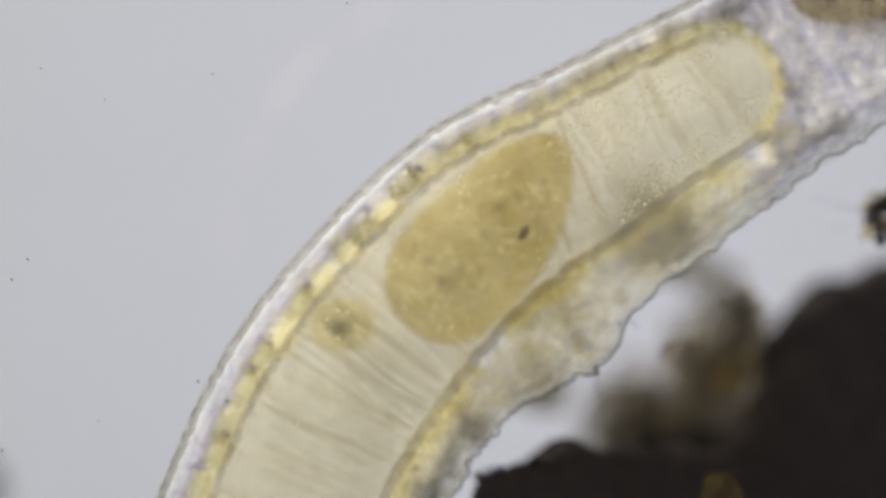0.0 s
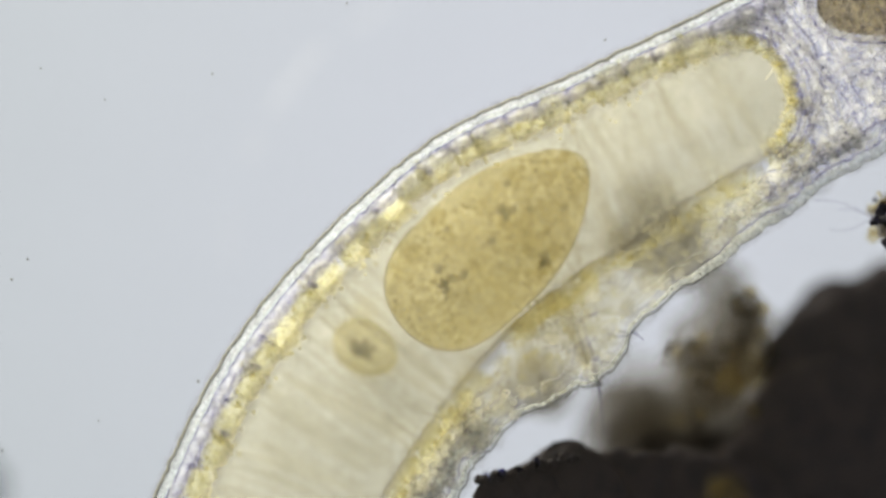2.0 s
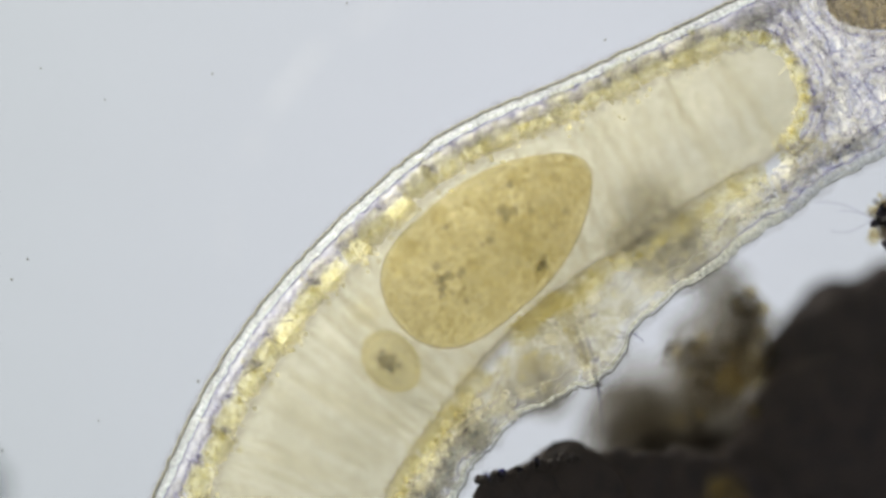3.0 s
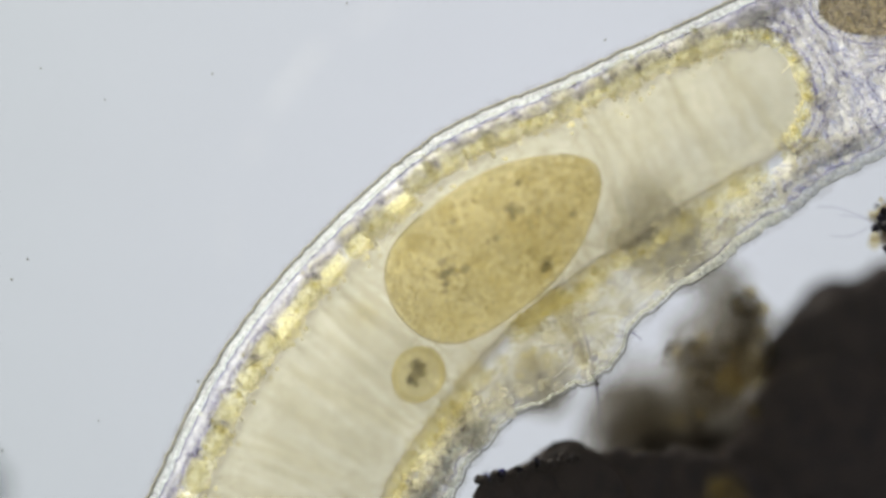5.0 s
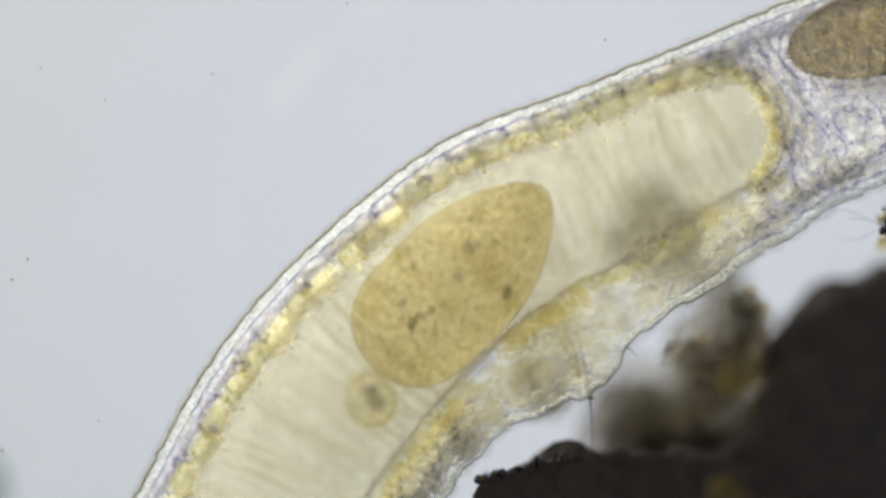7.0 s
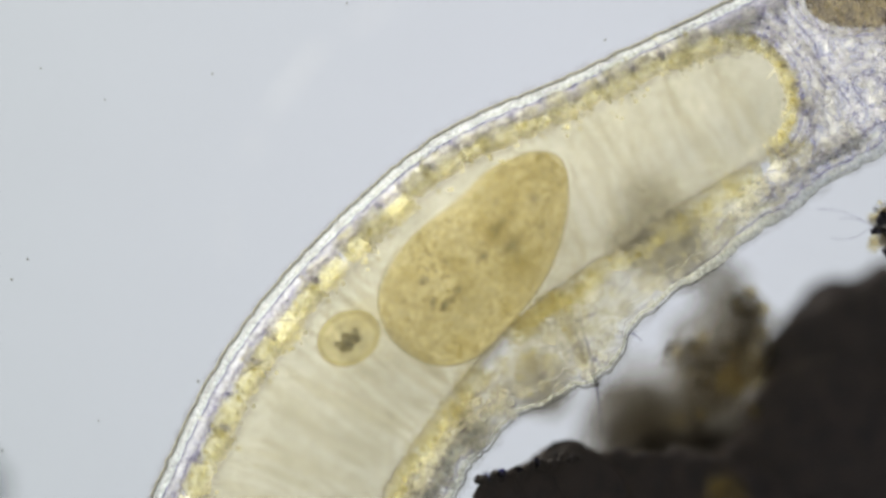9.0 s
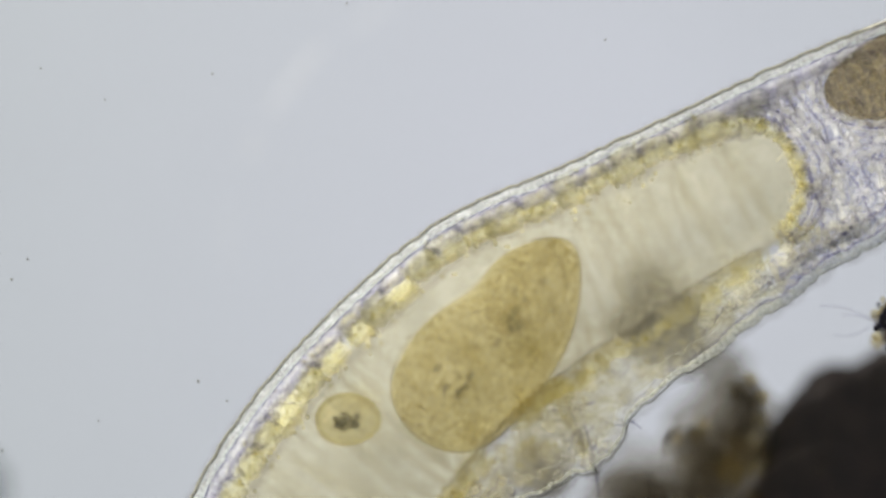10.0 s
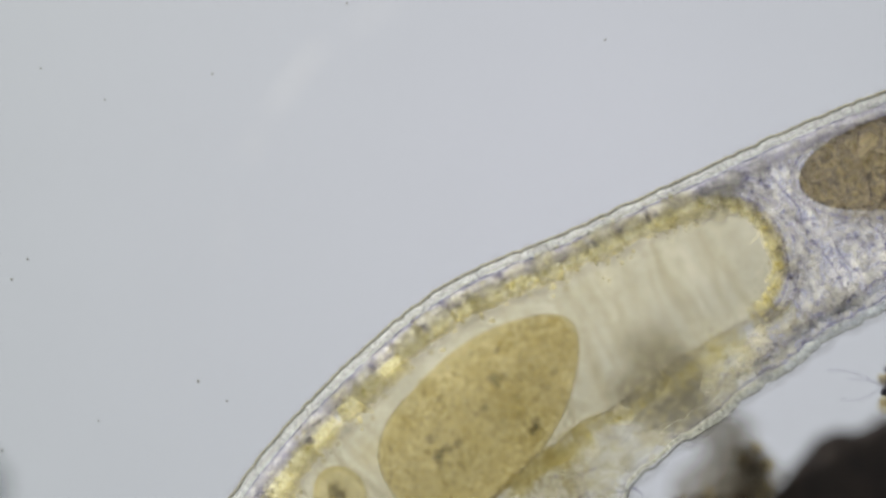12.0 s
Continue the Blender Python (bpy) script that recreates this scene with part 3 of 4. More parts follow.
    # sheath lines that wrap the gut's blind end
    sheath = [(END - 0.02, 0.1), (END - 0.02, 0.3), (END + 0.06, 0.1), (END + 0.06, 0.3)]
    for gap, thick, mat, label in ((0.020, 0.0020, MUSCLE_LINE, "fine dark lilac line"), (0.030, 0.0038, FIBRE_PALE, "pale glassy sheath"), (0.039, 0.0018, MUSCLE_LINE, "fine dark lilac line"),
                                   (0.056, 0.0036, FIBRE_PALE, "pale glassy sheath"), (0.066, 0.0016, TISSUE_LINE, "thin grey line")):
        pts = []
        for a in np.linspace(0.16 * math.pi, 0.93 * math.pi, 60):
            wave = 0.004 * noise.noise(Vector((a * 3, gap * 90, 0)))
            n = (top + low) / 2 - 0.006 - min((low - top) / 2 + 0.014 + gap * 0.7, 0.134) * math.cos(a)
            pts.append(body(END - 0.09 + (0.125 + gap) * math.sin(a) ** 0.75 + wave, n, 0.0))
        v, f = tube(pts, thick, 6, 1.6)
        ob = part("gut_sheath", mesh_of("gut_sheath", v, f, mat), worm, label)
        MOVERS.append((ob, lambda t: drift_pose(sheath, t)))

    # soft sheets of tissue between gut and skin
    def sheet(name, s0, s1, n0, n1, mat, label, mover=None, start=None):
        v, f = plane(s0, s1, n0, n1, 0.007, 160, 24, start)
        ob = part(name, mesh_of(name, v, f, mat), worm, label)
        if mover:
            MOVERS.append((ob, mover))
    def round_end(u):
        """Where the tissue begins, hugging the gut's blind end."""
        n = 0.028 + (width(END) - 0.036) * u
        mid, half = (gut_top(END) + gut_low(END)) / 2 - 0.008, (gut_low(END) - gut_top(END)) / 2 + 0.03
        k = max(0.0, 1 - ((n - mid) / half) ** 2)
        return END - 0.09 + 0.125 * k ** 0.42
    sheet("tissue_layer", gut_first, END - 0.085, lambda s: gut_low(s) + 0.012, lambda s: width(s) - 0.006, CLOUD, "cloudy whitish tissue layer")
    def deep(t):
        return pose(0, 0, -0.05)
    sheet("tissue_layer", gut_first, END - 0.1, lambda s: gut_low(s) + 0.03, lambda s: width(s) - 0.03, CLOUD, "blurred cloudy tissue layer", deep)
    sheet("tissue_layer", END + 0.035, S[-1] - 0.05, lambda s: 0.028, lambda s: width(s) - 0.008, NET, "lilac-white net-like tissue", lambda t: drift_pose([(END, 0.1), (END, 0.3), (END + 0.15, 0.1), (END + 0.15, 0.3)], t), round_end)

    # loose tissue: fibres and granules between gut and skin
    def fibres(name, count, place, seed, along, mats, label, mover=None):
        r = random.Random(seed)
        pieces = []
        for _ in range(count):
            s, n = place(r)
            x, y, z = body(s, n, r.gauss(0, 0.016))
            _, tan = on_edge(s)
            a = math.atan2(tan[1], tan[0]) + (r.gauss(0, 0.22) if along else r.uniform(-math.pi, math.pi))
            pts, bend = [], r.uniform(-16, 16)
            for _ in range(r.randrange(5, 10)):
                pts.append((x, y, z))
                x, y = x + 0.007 * math.cos(a), y + 0.007 * math.sin(a)
                a += bend * 0.007 + r.uniform(-0.3, 0.3)
            pieces.append((*tube(pts, r.uniform(0.0007, 0.0020), 4), r.choice((0, 1, 1))))
        bv, bf = BALL[1]
        for _ in range(count * 4):
            s, n = place(r)
            x, y, z = body(s, n, r.gauss(0, 0.016))
            k = r.uniform(0.0015, 0.0065)
            pieces.append(([(p[0] * k + x, p[1] * k + y, p[2] * k * 0.5 + z * 0.6) for p in bv], bf, 0 if r.random() < 0.12 else 1))
        v, f, index = gather(pieces)
        ob = part(name, mesh_of(name, v, f, mats, True, index), worm, label, "stuff")
        if mover:
            MOVERS.append((ob, mover))

    def lower_zone(r):
        s = r.uniform(s_at(330) - 0.15, s_at(540)) if r.random() < 0.66 else r.uniform(s_at(1150), s_at(1400))
        lo = gut_low(s) + 0.03
        return s, r.uniform(lo, max(lo + 0.02, width(s) - 0.030))

    def end_zone(r):
        s = r.uniform(END + 0.03, END + 0.42)
        return s, r.uniform(0.03, width(s) - 0.036)

    def skin_zone(r):
        s = r.uniform(s_at(300) - 0.2, s_at(1500))
        return s, r.uniform(0.028, 0.052)

    fibres("loose_tissue", 300, lower_zone, 1, True, [TISSUE_LINE, FIBRE_PALE, DARK], "pale grainy fibres under the gut")
    end_samples = [(s, n) for s in (END + 0.05, END + 0.2, END + 0.35) for n in (0.1, 0.3)]
    fibres("loose_tissue", 260, end_zone, 2, False, [FIBRE_DARK, FIBRE_PALE, DARK], "lilac and white net of fibres beside the gut's end", lambda t: drift_pose(end_samples, t))
    fibres("loose_tissue", 160, skin_zone, 3, True, [FIBRE_DARK, FIBRE_PALE, FIBRE_DARK], "lilac fibres under the skin", lambda t: drift_pose(samples, t))

    # walls and curled tubes between the gut's end and the egg
    rng = random.Random(31)
    for k in range(9):
        s0, lean = END + 0.035 + 0.012 * k, rng.uniform(-0.03, 0.06)
        pts = [body(s0 + lean * u + 0.014 * noise.noise(Vector((k * 3.1, u * 5, 0))), 0.035 + (width(s0) - 0.07) * u, rng.uniform(-0.003, 0.003)) for u in np.linspace(0, 1 if k % 3 else 0.6, 40)]
        v, f = tube(pts, 0.0017 if k % 2 else 0.0026, 5, 2.0)
        ob = part("septum", mesh_of("septum", v, f, MUSCLE_LINE if k % 2 else FIBRE_PALE), worm, "thin lilac wall")
        MOVERS.append((ob, lambda t: drift_pose(end_samples, t)))
    for k in range(12):
        s0, n0 = END + rng.uniform(0.09, 0.30), rng.uniform(0.17, 0.27)
        pts, a, x, y = [], rng.uniform(0, 6.28), *body(s0, n0)[:2]
        turn = rng.choice((-1, 1)) * rng.uniform(12, 30)
        for i in range(34):
            pts.append((x, y, 0.004 * math.sin(i)))
            x, y, a = x + 0.005 * math.cos(a), y + 0.005 * math.sin(a), a + 0.005 * turn * math.sin(i * 0.22 + k)
        v, f = tube(pts, 0.0016 if k % 2 else 0.003, 5, 1.0)
        ob = part("curled_tube", mesh_of("curled_tube", v, f, MUSCLE_LINE if k % 2 else FIBRE_PALE), worm, "fine curled tube")
        MOVERS.append((ob, lambda t: drift_pose(end_samples, t)))

    # small clear blisters, each a thin-walled bead with a dark outline
    def blisters(count, place, seed, mover=None, fill=BLISTER, rim=FIBRE_DARK):
        r = random.Random(seed)
        pieces = []
        for _ in range(count):
            s, n = place(r)
            x, y, _ = body(s, n)
            k, z = r.uniform(0.005, 0.014), r.gauss(0, 0.008)
            v, f = lump(k * 0.8, 2, 0.25, 1.5, r.random() * 40, (1, 1, 0.4))
            pieces.append((moved(v, x, y, z), f, 0))
            stretch, a0 = r.uniform(0.7, 1.3), r.uniform(0, 3)
            pts = [(x + k * stretch * math.cos(a) * math.cos(a0) - k * math.sin(a) * math.sin(a0), y + k * stretch * math.cos(a) * math.sin(a0) + k * math.sin(a) * math.cos(a0), z) for a in np.linspace(0, 2 * math.pi * r.uniform(0.5, 0.95), 16)]
            pieces.append((*tube(pts, 0.0012, 4, 1.2), 1))
        v, f, index = gather(pieces)
        ob = part("blister", mesh_of("blister", v, f, [fill, rim], True, index), worm, "small clear blisters in the tissue", "stuff")
        if mover:
            MOVERS.append((ob, mover))

    def low_left(r):
        s = r.uniform(s_at(300) - 0.1, s_at(600))
        lo = gut_low(s) + 0.025
        return s, r.uniform(lo, max(lo + 0.02, width(s) - 0.012))
    blisters(130, low_left, 51, None, FIBRE_PALE, TISSUE_LINE)
    blisters(70, end_zone, 52, lambda t: drift_pose(end_samples, t))
    
    def low_middle(r):
        s = r.uniform(s_at(560), s_at(1120))
        return s, width(s) - 0.012 - abs(r.gauss(0, 0.022))
    blisters(16, low_middle, 53)
    # a cluster of rounded cells between the gut's end and the skin
    rng = random.Random(61)
    for k in range(22):
        s0, n0 = END + rng.uniform(-0.075, 0.085), rng.uniform(0.034, 0.085)
        x, y, _ = body(s0, n0)
        r = rng.uniform(0.010, 0.020)
        v, f = lump(1, 3, 0.2, 1.5, k + 70)
        v = [(p[0] * r * 1.15, p[1] * r, p[2] * r * 0.6) for p in v]
        pts = [(r * 1.15 * math.cos(a), r * math.sin(a) * (1 + 0.15 * math.sin(2 * a + k)), 0) for a in np.linspace(0, 2 * math.pi, 24, endpoint=False)]
        w, g = tube(pts, 0.0014, 5, 1.5, True)
        v, f, index = gather([(v, f, 0), (w, g, 1)])
        ob = part("round_tissue_cell", mesh_of("round_tissue_cell", v, f, [BLISTER, FIBRE_DARK], True, index), worm, "clear rounded cell with a lilac outline")
        MOVERS.append((ob, lambda t, x=x, y=y, z=rng.gauss(0, 0.008), a=rng.uniform(0, 180): drift_pose(end_samples, t) @ pose(x, y, z, 0, 0, a)))
    # soft clots and fine lines in the tissue under the gut
    rng = random.Random(71)
    pieces = []
    for k in range(190):
        s0 = rng.uniform(s_at(500), s_at(1180))
        lo = gut_low(s0) + 0.02
        x, y, z = body(s0, rng.uniform(lo, width(s0) - 0.02), rng.gauss(0, 0.018))
        v, f = lump(rng.uniform(0.005, 0.020), 2, 0.7, 1.7, k * 0.7, (1, 1, 0.35))
        pieces.append((moved(v, x, y, z), f, 0 if k % 5 else 1))
    v, f, index = gather(pieces)
    part("tissue_clot", mesh_of("tissue_clot", v, f, [SOFT_CLOT, BLISTER], True, index), worm, "soft cloudy clots of tissue", "stuff")

    def middle_zone(r):
        s = r.uniform(s_at(560), s_at(1150))
        lo = gut_low(s) + 0.035
        return s, r.uniform(lo, max(lo + 0.02, width(s) - 0.030))
    fibres("loose_tissue", 60, middle_zone, 5, True, [FIBRE_DARK, FOLD_PALE, DARK], "faint fibres under the gut")
    # nested folds below the egg
    for k in range(5):
        x0, y0, _ = body(END + 0.16, 0.25)
        pts = [(x0 + (0.022 + 0.016 * k) * math.cos(a) + 0.003 * math.sin(5 * a + k), y0 + (0.018 + 0.014 * k) * math.sin(a), 0.0) for a in np.linspace(-1.1, 2.3, 30)]
        v, f = tube(pts, 0.0017 if k % 2 else 0.0032, 5, 1.3)
        ob = part("curled_tube", mesh_of("curled_tube", v, f, MUSCLE_LINE if k % 2 else FIBRE_PALE), worm, "nested curled fold")
        MOVERS.append((ob, lambda t: drift_pose(end_samples, t)))

    # long wavy strands in the loose tissue
    for k in range(12):
        s0 = s_at(330) - 0.1 + rng.uniform(0.0, 0.2) if k % 3 else s_at(1120) + rng.uniform(0, 0.1)
        s1 = s0 + rng.uniform(0.14, 0.30)
        lift = rng.uniform(0.1, 0.9)
        def centre(s, lift=lift):
            lo = gut_low(s) + 0.045
            return lo + (max(lo + 0.02, width(s) - 0.020) - lo) * lift
        v, f = band(s0, s1, centre, 0.0015, 1.6, rng.uniform(-0.01, 0.01), 90, 6, 0.010, 60 + k)
        part("strand", mesh_of("strand", v, f, TISSUE_LINE), worm, "thin grey wavy strand")

    # bristles on the lower side
    for (x0, y0), (x1, y1), z in (((1028, 560), (1068, 770), 0.0), ((1052, 650), (1062, 800), -0.02), ((1015, 575), (1040, 690), 0.01)):
        a, b = px(x0, y0), px(x1, y1)
        pts = [(a[0] + (b[0] - a[0]) * u + 0.008 * math.sin(u * 3), a[1] + (b[1] - a[1]) * u, z) for u in np.linspace(0, 1, 12)]
        v, f = tube(pts, np.linspace(0.0026, 0.0008, 12), 6)
        part("bristle", mesh_of("bristle", v, f, FIBRE_DARK), worm, "thin clear grey bristle")
    # the gut's own pieces ride on it
    for i, (ob, go) in enumerate(MOVERS):
        if ob.parent is worm and ob is not gut and ob.name.split(".")[0] in ("gut_cell", "gut_fold", "gut_streak", "gut_fluid", "gut_membrane", "gut_ridge", "wall_granule"):
            ob.parent = gut
            MOVERS[i] = (ob, lambda t, go=go: drift_pose(samples, t).inverted() @ go(t))
    return worm


# ---------------------------------------------------------------- what lies inside the worm
def ring(a, b, point, z=0.0, grow=0.0, n=96):
    pts = []
    for k in range(n):
        u = 2 * math.pi * k / n
        x = (a + grow) * math.cos(u)
        y = (b + grow) * math.sin(u) * (1 - point * math.cos(u))
        pts.append((x, y, z))
    return pts


def oval(a, b, c, point, level=4, rough=0.0, seed=0):
    """A closed oval body: point narrows its front."""
    v, f = BALL[level]
    out = []
    for x, y, z in v:
        k = (1 - point * max(x, 0) ** 1.5) * (1 + rough * noise.noise(Vector((x, y, z)) * 2 + Vector((seed, 0, 0))))
        out.append((a * x, b * y * k, c * z * k))
    return out, f


def belly(x):
    """Half the olive cell's width along its length: square behind, tapered in front."""
    return max(0.0, 1 - abs(x) ** (4.2 if x < 0 else 3.2)) ** 0.5 * (1 - 0.44 * max(x, 0) ** 1.5)


def olive_point(x, y, z):
    """From the unit ball to the olive cell, which has a dent in its back."""
    across = math.sqrt(max(1e-9, y * y + z * z))
    unit = math.sqrt(max(1e-9, 1 - x * x))
    k = belly(x) / max(1e-4, unit)
    dent = 0.030 * math.exp(-((x - 0.22) / 0.32) ** 2) * max(0.0, z / across) ** 1.6 * min(1.0, across / unit)
    return 0.218 * x, 0.119 * y * k, 0.117 * z * k - dent


# right, down, turn, and roll about its long axis
OVAL_ROWS = [(0, 861, 413, 51, 45), (0.8, 861, 420, 50, 32), (1.5, 866, 434, 47, 14), (2.5, 880, 428, 41, 0), (3, 871, 431, 40.5, 6), (5, 881, 427, 37.5, 2), (5.5, 895, 428, 38, 3), (6, 888, 438, 39, 2), (6.5, 868, 459, 41.5, 2),
             (7, 812, 493, 46, 18), (9, 851, 449, 51.5, 60), (9.5, 871, 449, 53, 78), (10.5, 876, 440, 50.5, 66), (10.8, 868, 438, 51, 58), (10.9, 852, 432, 52, 50), (11, 850, 430, 52, 44), (11.5, 857, 427, 50.5, 32), (12, 849, 449, 46.5, 15)]


def build_oval_cell():
    cell = tagged(new("oval_cell"), "large olive-yellow oval cell with dark grains, inside the worm's gut", "cell")
    v, f = BALL[5]
    v = [olive_point(x, y, z * (1 + 0.03 * noise.noise(Vector((x, y, z)) * 2))) for x, y, z in v]
    whole = part("cell_body", mesh_of("cell_body", v, f, OVAL), cell, "grainy olive-yellow body")
    MOVERS.append((whole, lambda t: pose(0, 0, 0, -row(OVAL_ROWS, t)[3])))
    # its outline, open where the dent comes round
    pts = [(0.219 * math.cos(a), math.copysign(0.120 * belly(math.cos(a)), math.sin(a)), 0) for a in np.linspace(1.95, 2 * math.pi + 0.62, 110)]
    v, f = tube(pts, 0.0012, 6, 2.0)
    part("membrane", mesh_of("membrane", v, f, OVAL_RIM), cell, "thin darker outline")
    rng = random.Random(3)

    def inside(limit):
        while True:
            x, y, z = rng.uniform(-1, 1), rng.uniform(-1, 1), rng.uniform(-1, 1)
            if x * x + y * y + z * z < limit:
                return olive_point(x, y, z)
    for k in range(15):
        x, y, z = inside(0.75)
        pieces = []
        for _ in range(rng.choice((1, 1, 2, 3, 5))):
            v, f = lump(rng.choice((0.003, 0.004, 0.006, 0.008)), 2, 0.9, 1.8, rng.random() * 40, (1.2, 0.9, 0.7))
            pieces.append((moved(v, rng.gauss(0, 0.008), rng.gauss(0, 0.006), rng.gauss(0, 0.004)), f, 0))
        v, f, index = gather(pieces)
        ob = part("grain", mesh_of("grain", v, f, OVAL_SPOT), whole)
        ob.location = (x, y, z * 0.5)
    bv, bf = BALL[1]
    pieces = []
    for _ in range(3600):
        x, y, z = inside(0.94)
        k = rng.uniform(0.0010, 0.0026)
        pieces.append(([(p[0] * k + x, p[1] * k + y, p[2] * k + z) for p in bv], bf, rng.choice((0, 0, 1))))
    v, f, index = gather(pieces)
    part("fine_grain", mesh_of("fine_grain", v, f, [OVAL_RIM_SOFT, FOLD_PALE], True, index), whole, "", "stuff")
    # the grains of its middle layer
    pieces = []
    while len(pieces) < 3400:
        x, z = rng.uniform(-0.97, 0.97), rng.gauss(0, 0.010)
        high = 0.114 * belly(x)
        y = rng.uniform(-high, high - 0.032 * math.exp(-((x - 0.22) / 0.32) ** 2))
        k = rng.uniform(0.0012, 0.0030)
        pieces.append(([(p[0] * k + 0.216 * x, p[1] * k + y, p[2] * k + z) for p in bv], bf, rng.choice((0, 0, 1))))
    v, f, index = gather(pieces)
    part("fine_grain", mesh_of("fine_grain", v, f, [OVAL_RIM_SOFT, FOLD_PALE], True, index), cell, "fine olive grain", "stuff")
    pieces = []
    for k in range(70):
        x, y, z = inside(0.85)
        v, f = lump(rng.uniform(0.006, 0.019), 2, 0.6, 1.6, k)
        pieces.append((moved(v, x, y, z), f, 0))
    v, f, index = gather(pieces)
    part("plasm_clot", mesh_of("plasm_clot", v, f, CLOT), whole, "cloudy clots of plasm", "stuff")

    def go(t):
        x, y, turn, _ = row(OVAL_ROWS, t)
        return stage_pose(t) @ pose(*px(x, y), 0.0, 0, 0, turn)
    MOVERS.append((cell, go))


ROUND_ROWS = [(0, 602, 578, 0, -0.03), (0.8, 612, 588, 10, -0.04), (1.5, 628, 607, 20, -0.04), (2, 645, 618, 30, -0.045), (2.5, 668, 630, 35, -0.045), (3, 692, 642, 50, -0.03), (5, 740, 664, 120, 0), (5.5, 748, 656, 150, 0), (6, 738, 660, 180, 0),
              (6.5, 708, 672, 220, -0.02), (7, 655, 708, 250, -0.05), (9, 618, 598, 330, 0), (9.5, 613, 585, 345, 0), (10.5, 620, 586, 380, 0), (11, 598, 594, 395, 0), (12, 592, 604, 430, -0.03)]


def build_round_cell():
    cell = tagged(new("round_cell"), "small round yellowish cell with a dark core, inside the worm's gut", "cell")
    v, f = oval(0.060, 0.046, 0.042, 0.05, 3, 0.05, 5)
    whole = part("cell_body", mesh_of("cell_body", v, f, ROUND), cell, "pale yellow body")
    v, f = tube(ring(0.060, 0.046, 0.05, n=48), 0.0016, 6, 2.0, True)
    part("membrane", mesh_of("membrane", v, f, OVAL_RIM_SOFT), cell, "thin darker outline")
    v, f = tube(ring(0.056, 0.042, 0.05, n=48), 0.0040, 6, 0.8, True)
    part("bright_ring", mesh_of("bright_ring", v, f, FOLD_PALE), cell, "bright yellow inner ring")
    for k, (x, y, r) in enumerate(((-0.014, -0.006, 0.008), (0.0, -0.004, 0.010), (-0.006, -0.014, 0.008), (0.014, 0.006, 0.005), (-0.024, 0.0, 0.005), (-0.004, 0.006, 0.007), (0.010, -0.008, 0.007), (-0.018, -0.012, 0.006))):
        v, f = lump(r * 1.15, 2, 0.12, 1.6, 40 + k)
        ob = part("core", mesh_of("core", v, f, CORE), whole, "dark grey core")
        ob.location = (x, y, 0.012 * math.sin(k * 2.4))

    def go(t):
        x, y, turn, z = row(ROUND_ROWS, t)
        tilt = float(np.interp(t, [0, 3, 5, 7, 9, 12], [0, 0, 36, 36, 20, 20]))
        return stage_pose(t) @ pose(*px(x, y), z, 0, tilt, -turn)
    MOVERS.append((cell, go))


EGG_ROWS = [(0, 1408, -5, 16), (0.8, 1412, 8, 16), (1.5, 1430, 30, 16), (2.5, 1466, 12, 17), (3, 1464, 12, 17), (5, 1450, 20, 15), (5.5, 1446, 48, 14), (6, 1442, 62, 14), (6.5, 1430, 74, 14), (7, 1395, 98, 16),
            (9, 1428, 10, 18), (9.5, 1452, 2, 16), (10, 1460, 14, 16), (10.5, 1462, 20, 16), (10.8, 1440, 18, 16), (10.9, 1370, 8, 18), (11, 1336, 8, 18), (11.5, 1340, 0, 17), (11.7, 1355, 12, 15), (12, 1406, 46, 13)]


def build_egg():
    egg = tagged(new("brown_egg"), "brown grainy oval egg in a clear sac inside the worm", "egg")
    v, f = oval(0.2, 0.082, 0.075, 0.0, 4, 0.03, 8)
    whole = part("egg_body", mesh_of("egg_body", v, f, EGG), egg, "dense brown yolk")
    v, f = tube(ring(0.2, 0.082, 0.0), 0.0016, 6, 2.0, True)
    part("membrane", mesh_of("membrane", v, f, OVAL_RIM), egg)
    for grow, mat in ((0.010, FIBRE_PALE), (0.016, MUSCLE_LINE), (0.022, FIBRE_PALE)):
        v, f = tube(ring(0.2, 0.082, 0.0, 0, grow), 0.003 if mat is FIBRE_PALE else 0.0015, 6, 2.0, True)
        part("sac", mesh_of("sac", v, f, mat), egg, "clear layered sac")
    rng = random.Random(6)
    bv, bf = BALL[1]
    pieces = []
    for _ in range(500):
        x, y, z = rng.gauss(0, 0.45), rng.gauss(0, 0.45), rng.gauss(0, 0.4)
        if x * x + y * y + z * z < 0.85:
            k = rng.uniform(0.0015, 0.005)
            pieces.append(([(p[0] * k + 0.2 * x, p[1] * k + 0.082 * y, p[2] * k + 0.07 * z) for p in bv], bf, rng.choice((0, 0, 1))))
    v, f, index = gather(pieces)
    part("yolk_grain", mesh_of("yolk_grain", v, f, [OVAL_RIM_SOFT, CELL], True, index), whole, "", "stuff")

    def go(t):
        x, y, turn = row(EGG_ROWS, t)
        return stage_pose(t) @ pose(*px(x, y), 0.0, 0, 0, turn) @ pose(0.2, 0, 0)
    MOVERS.append((egg, go))


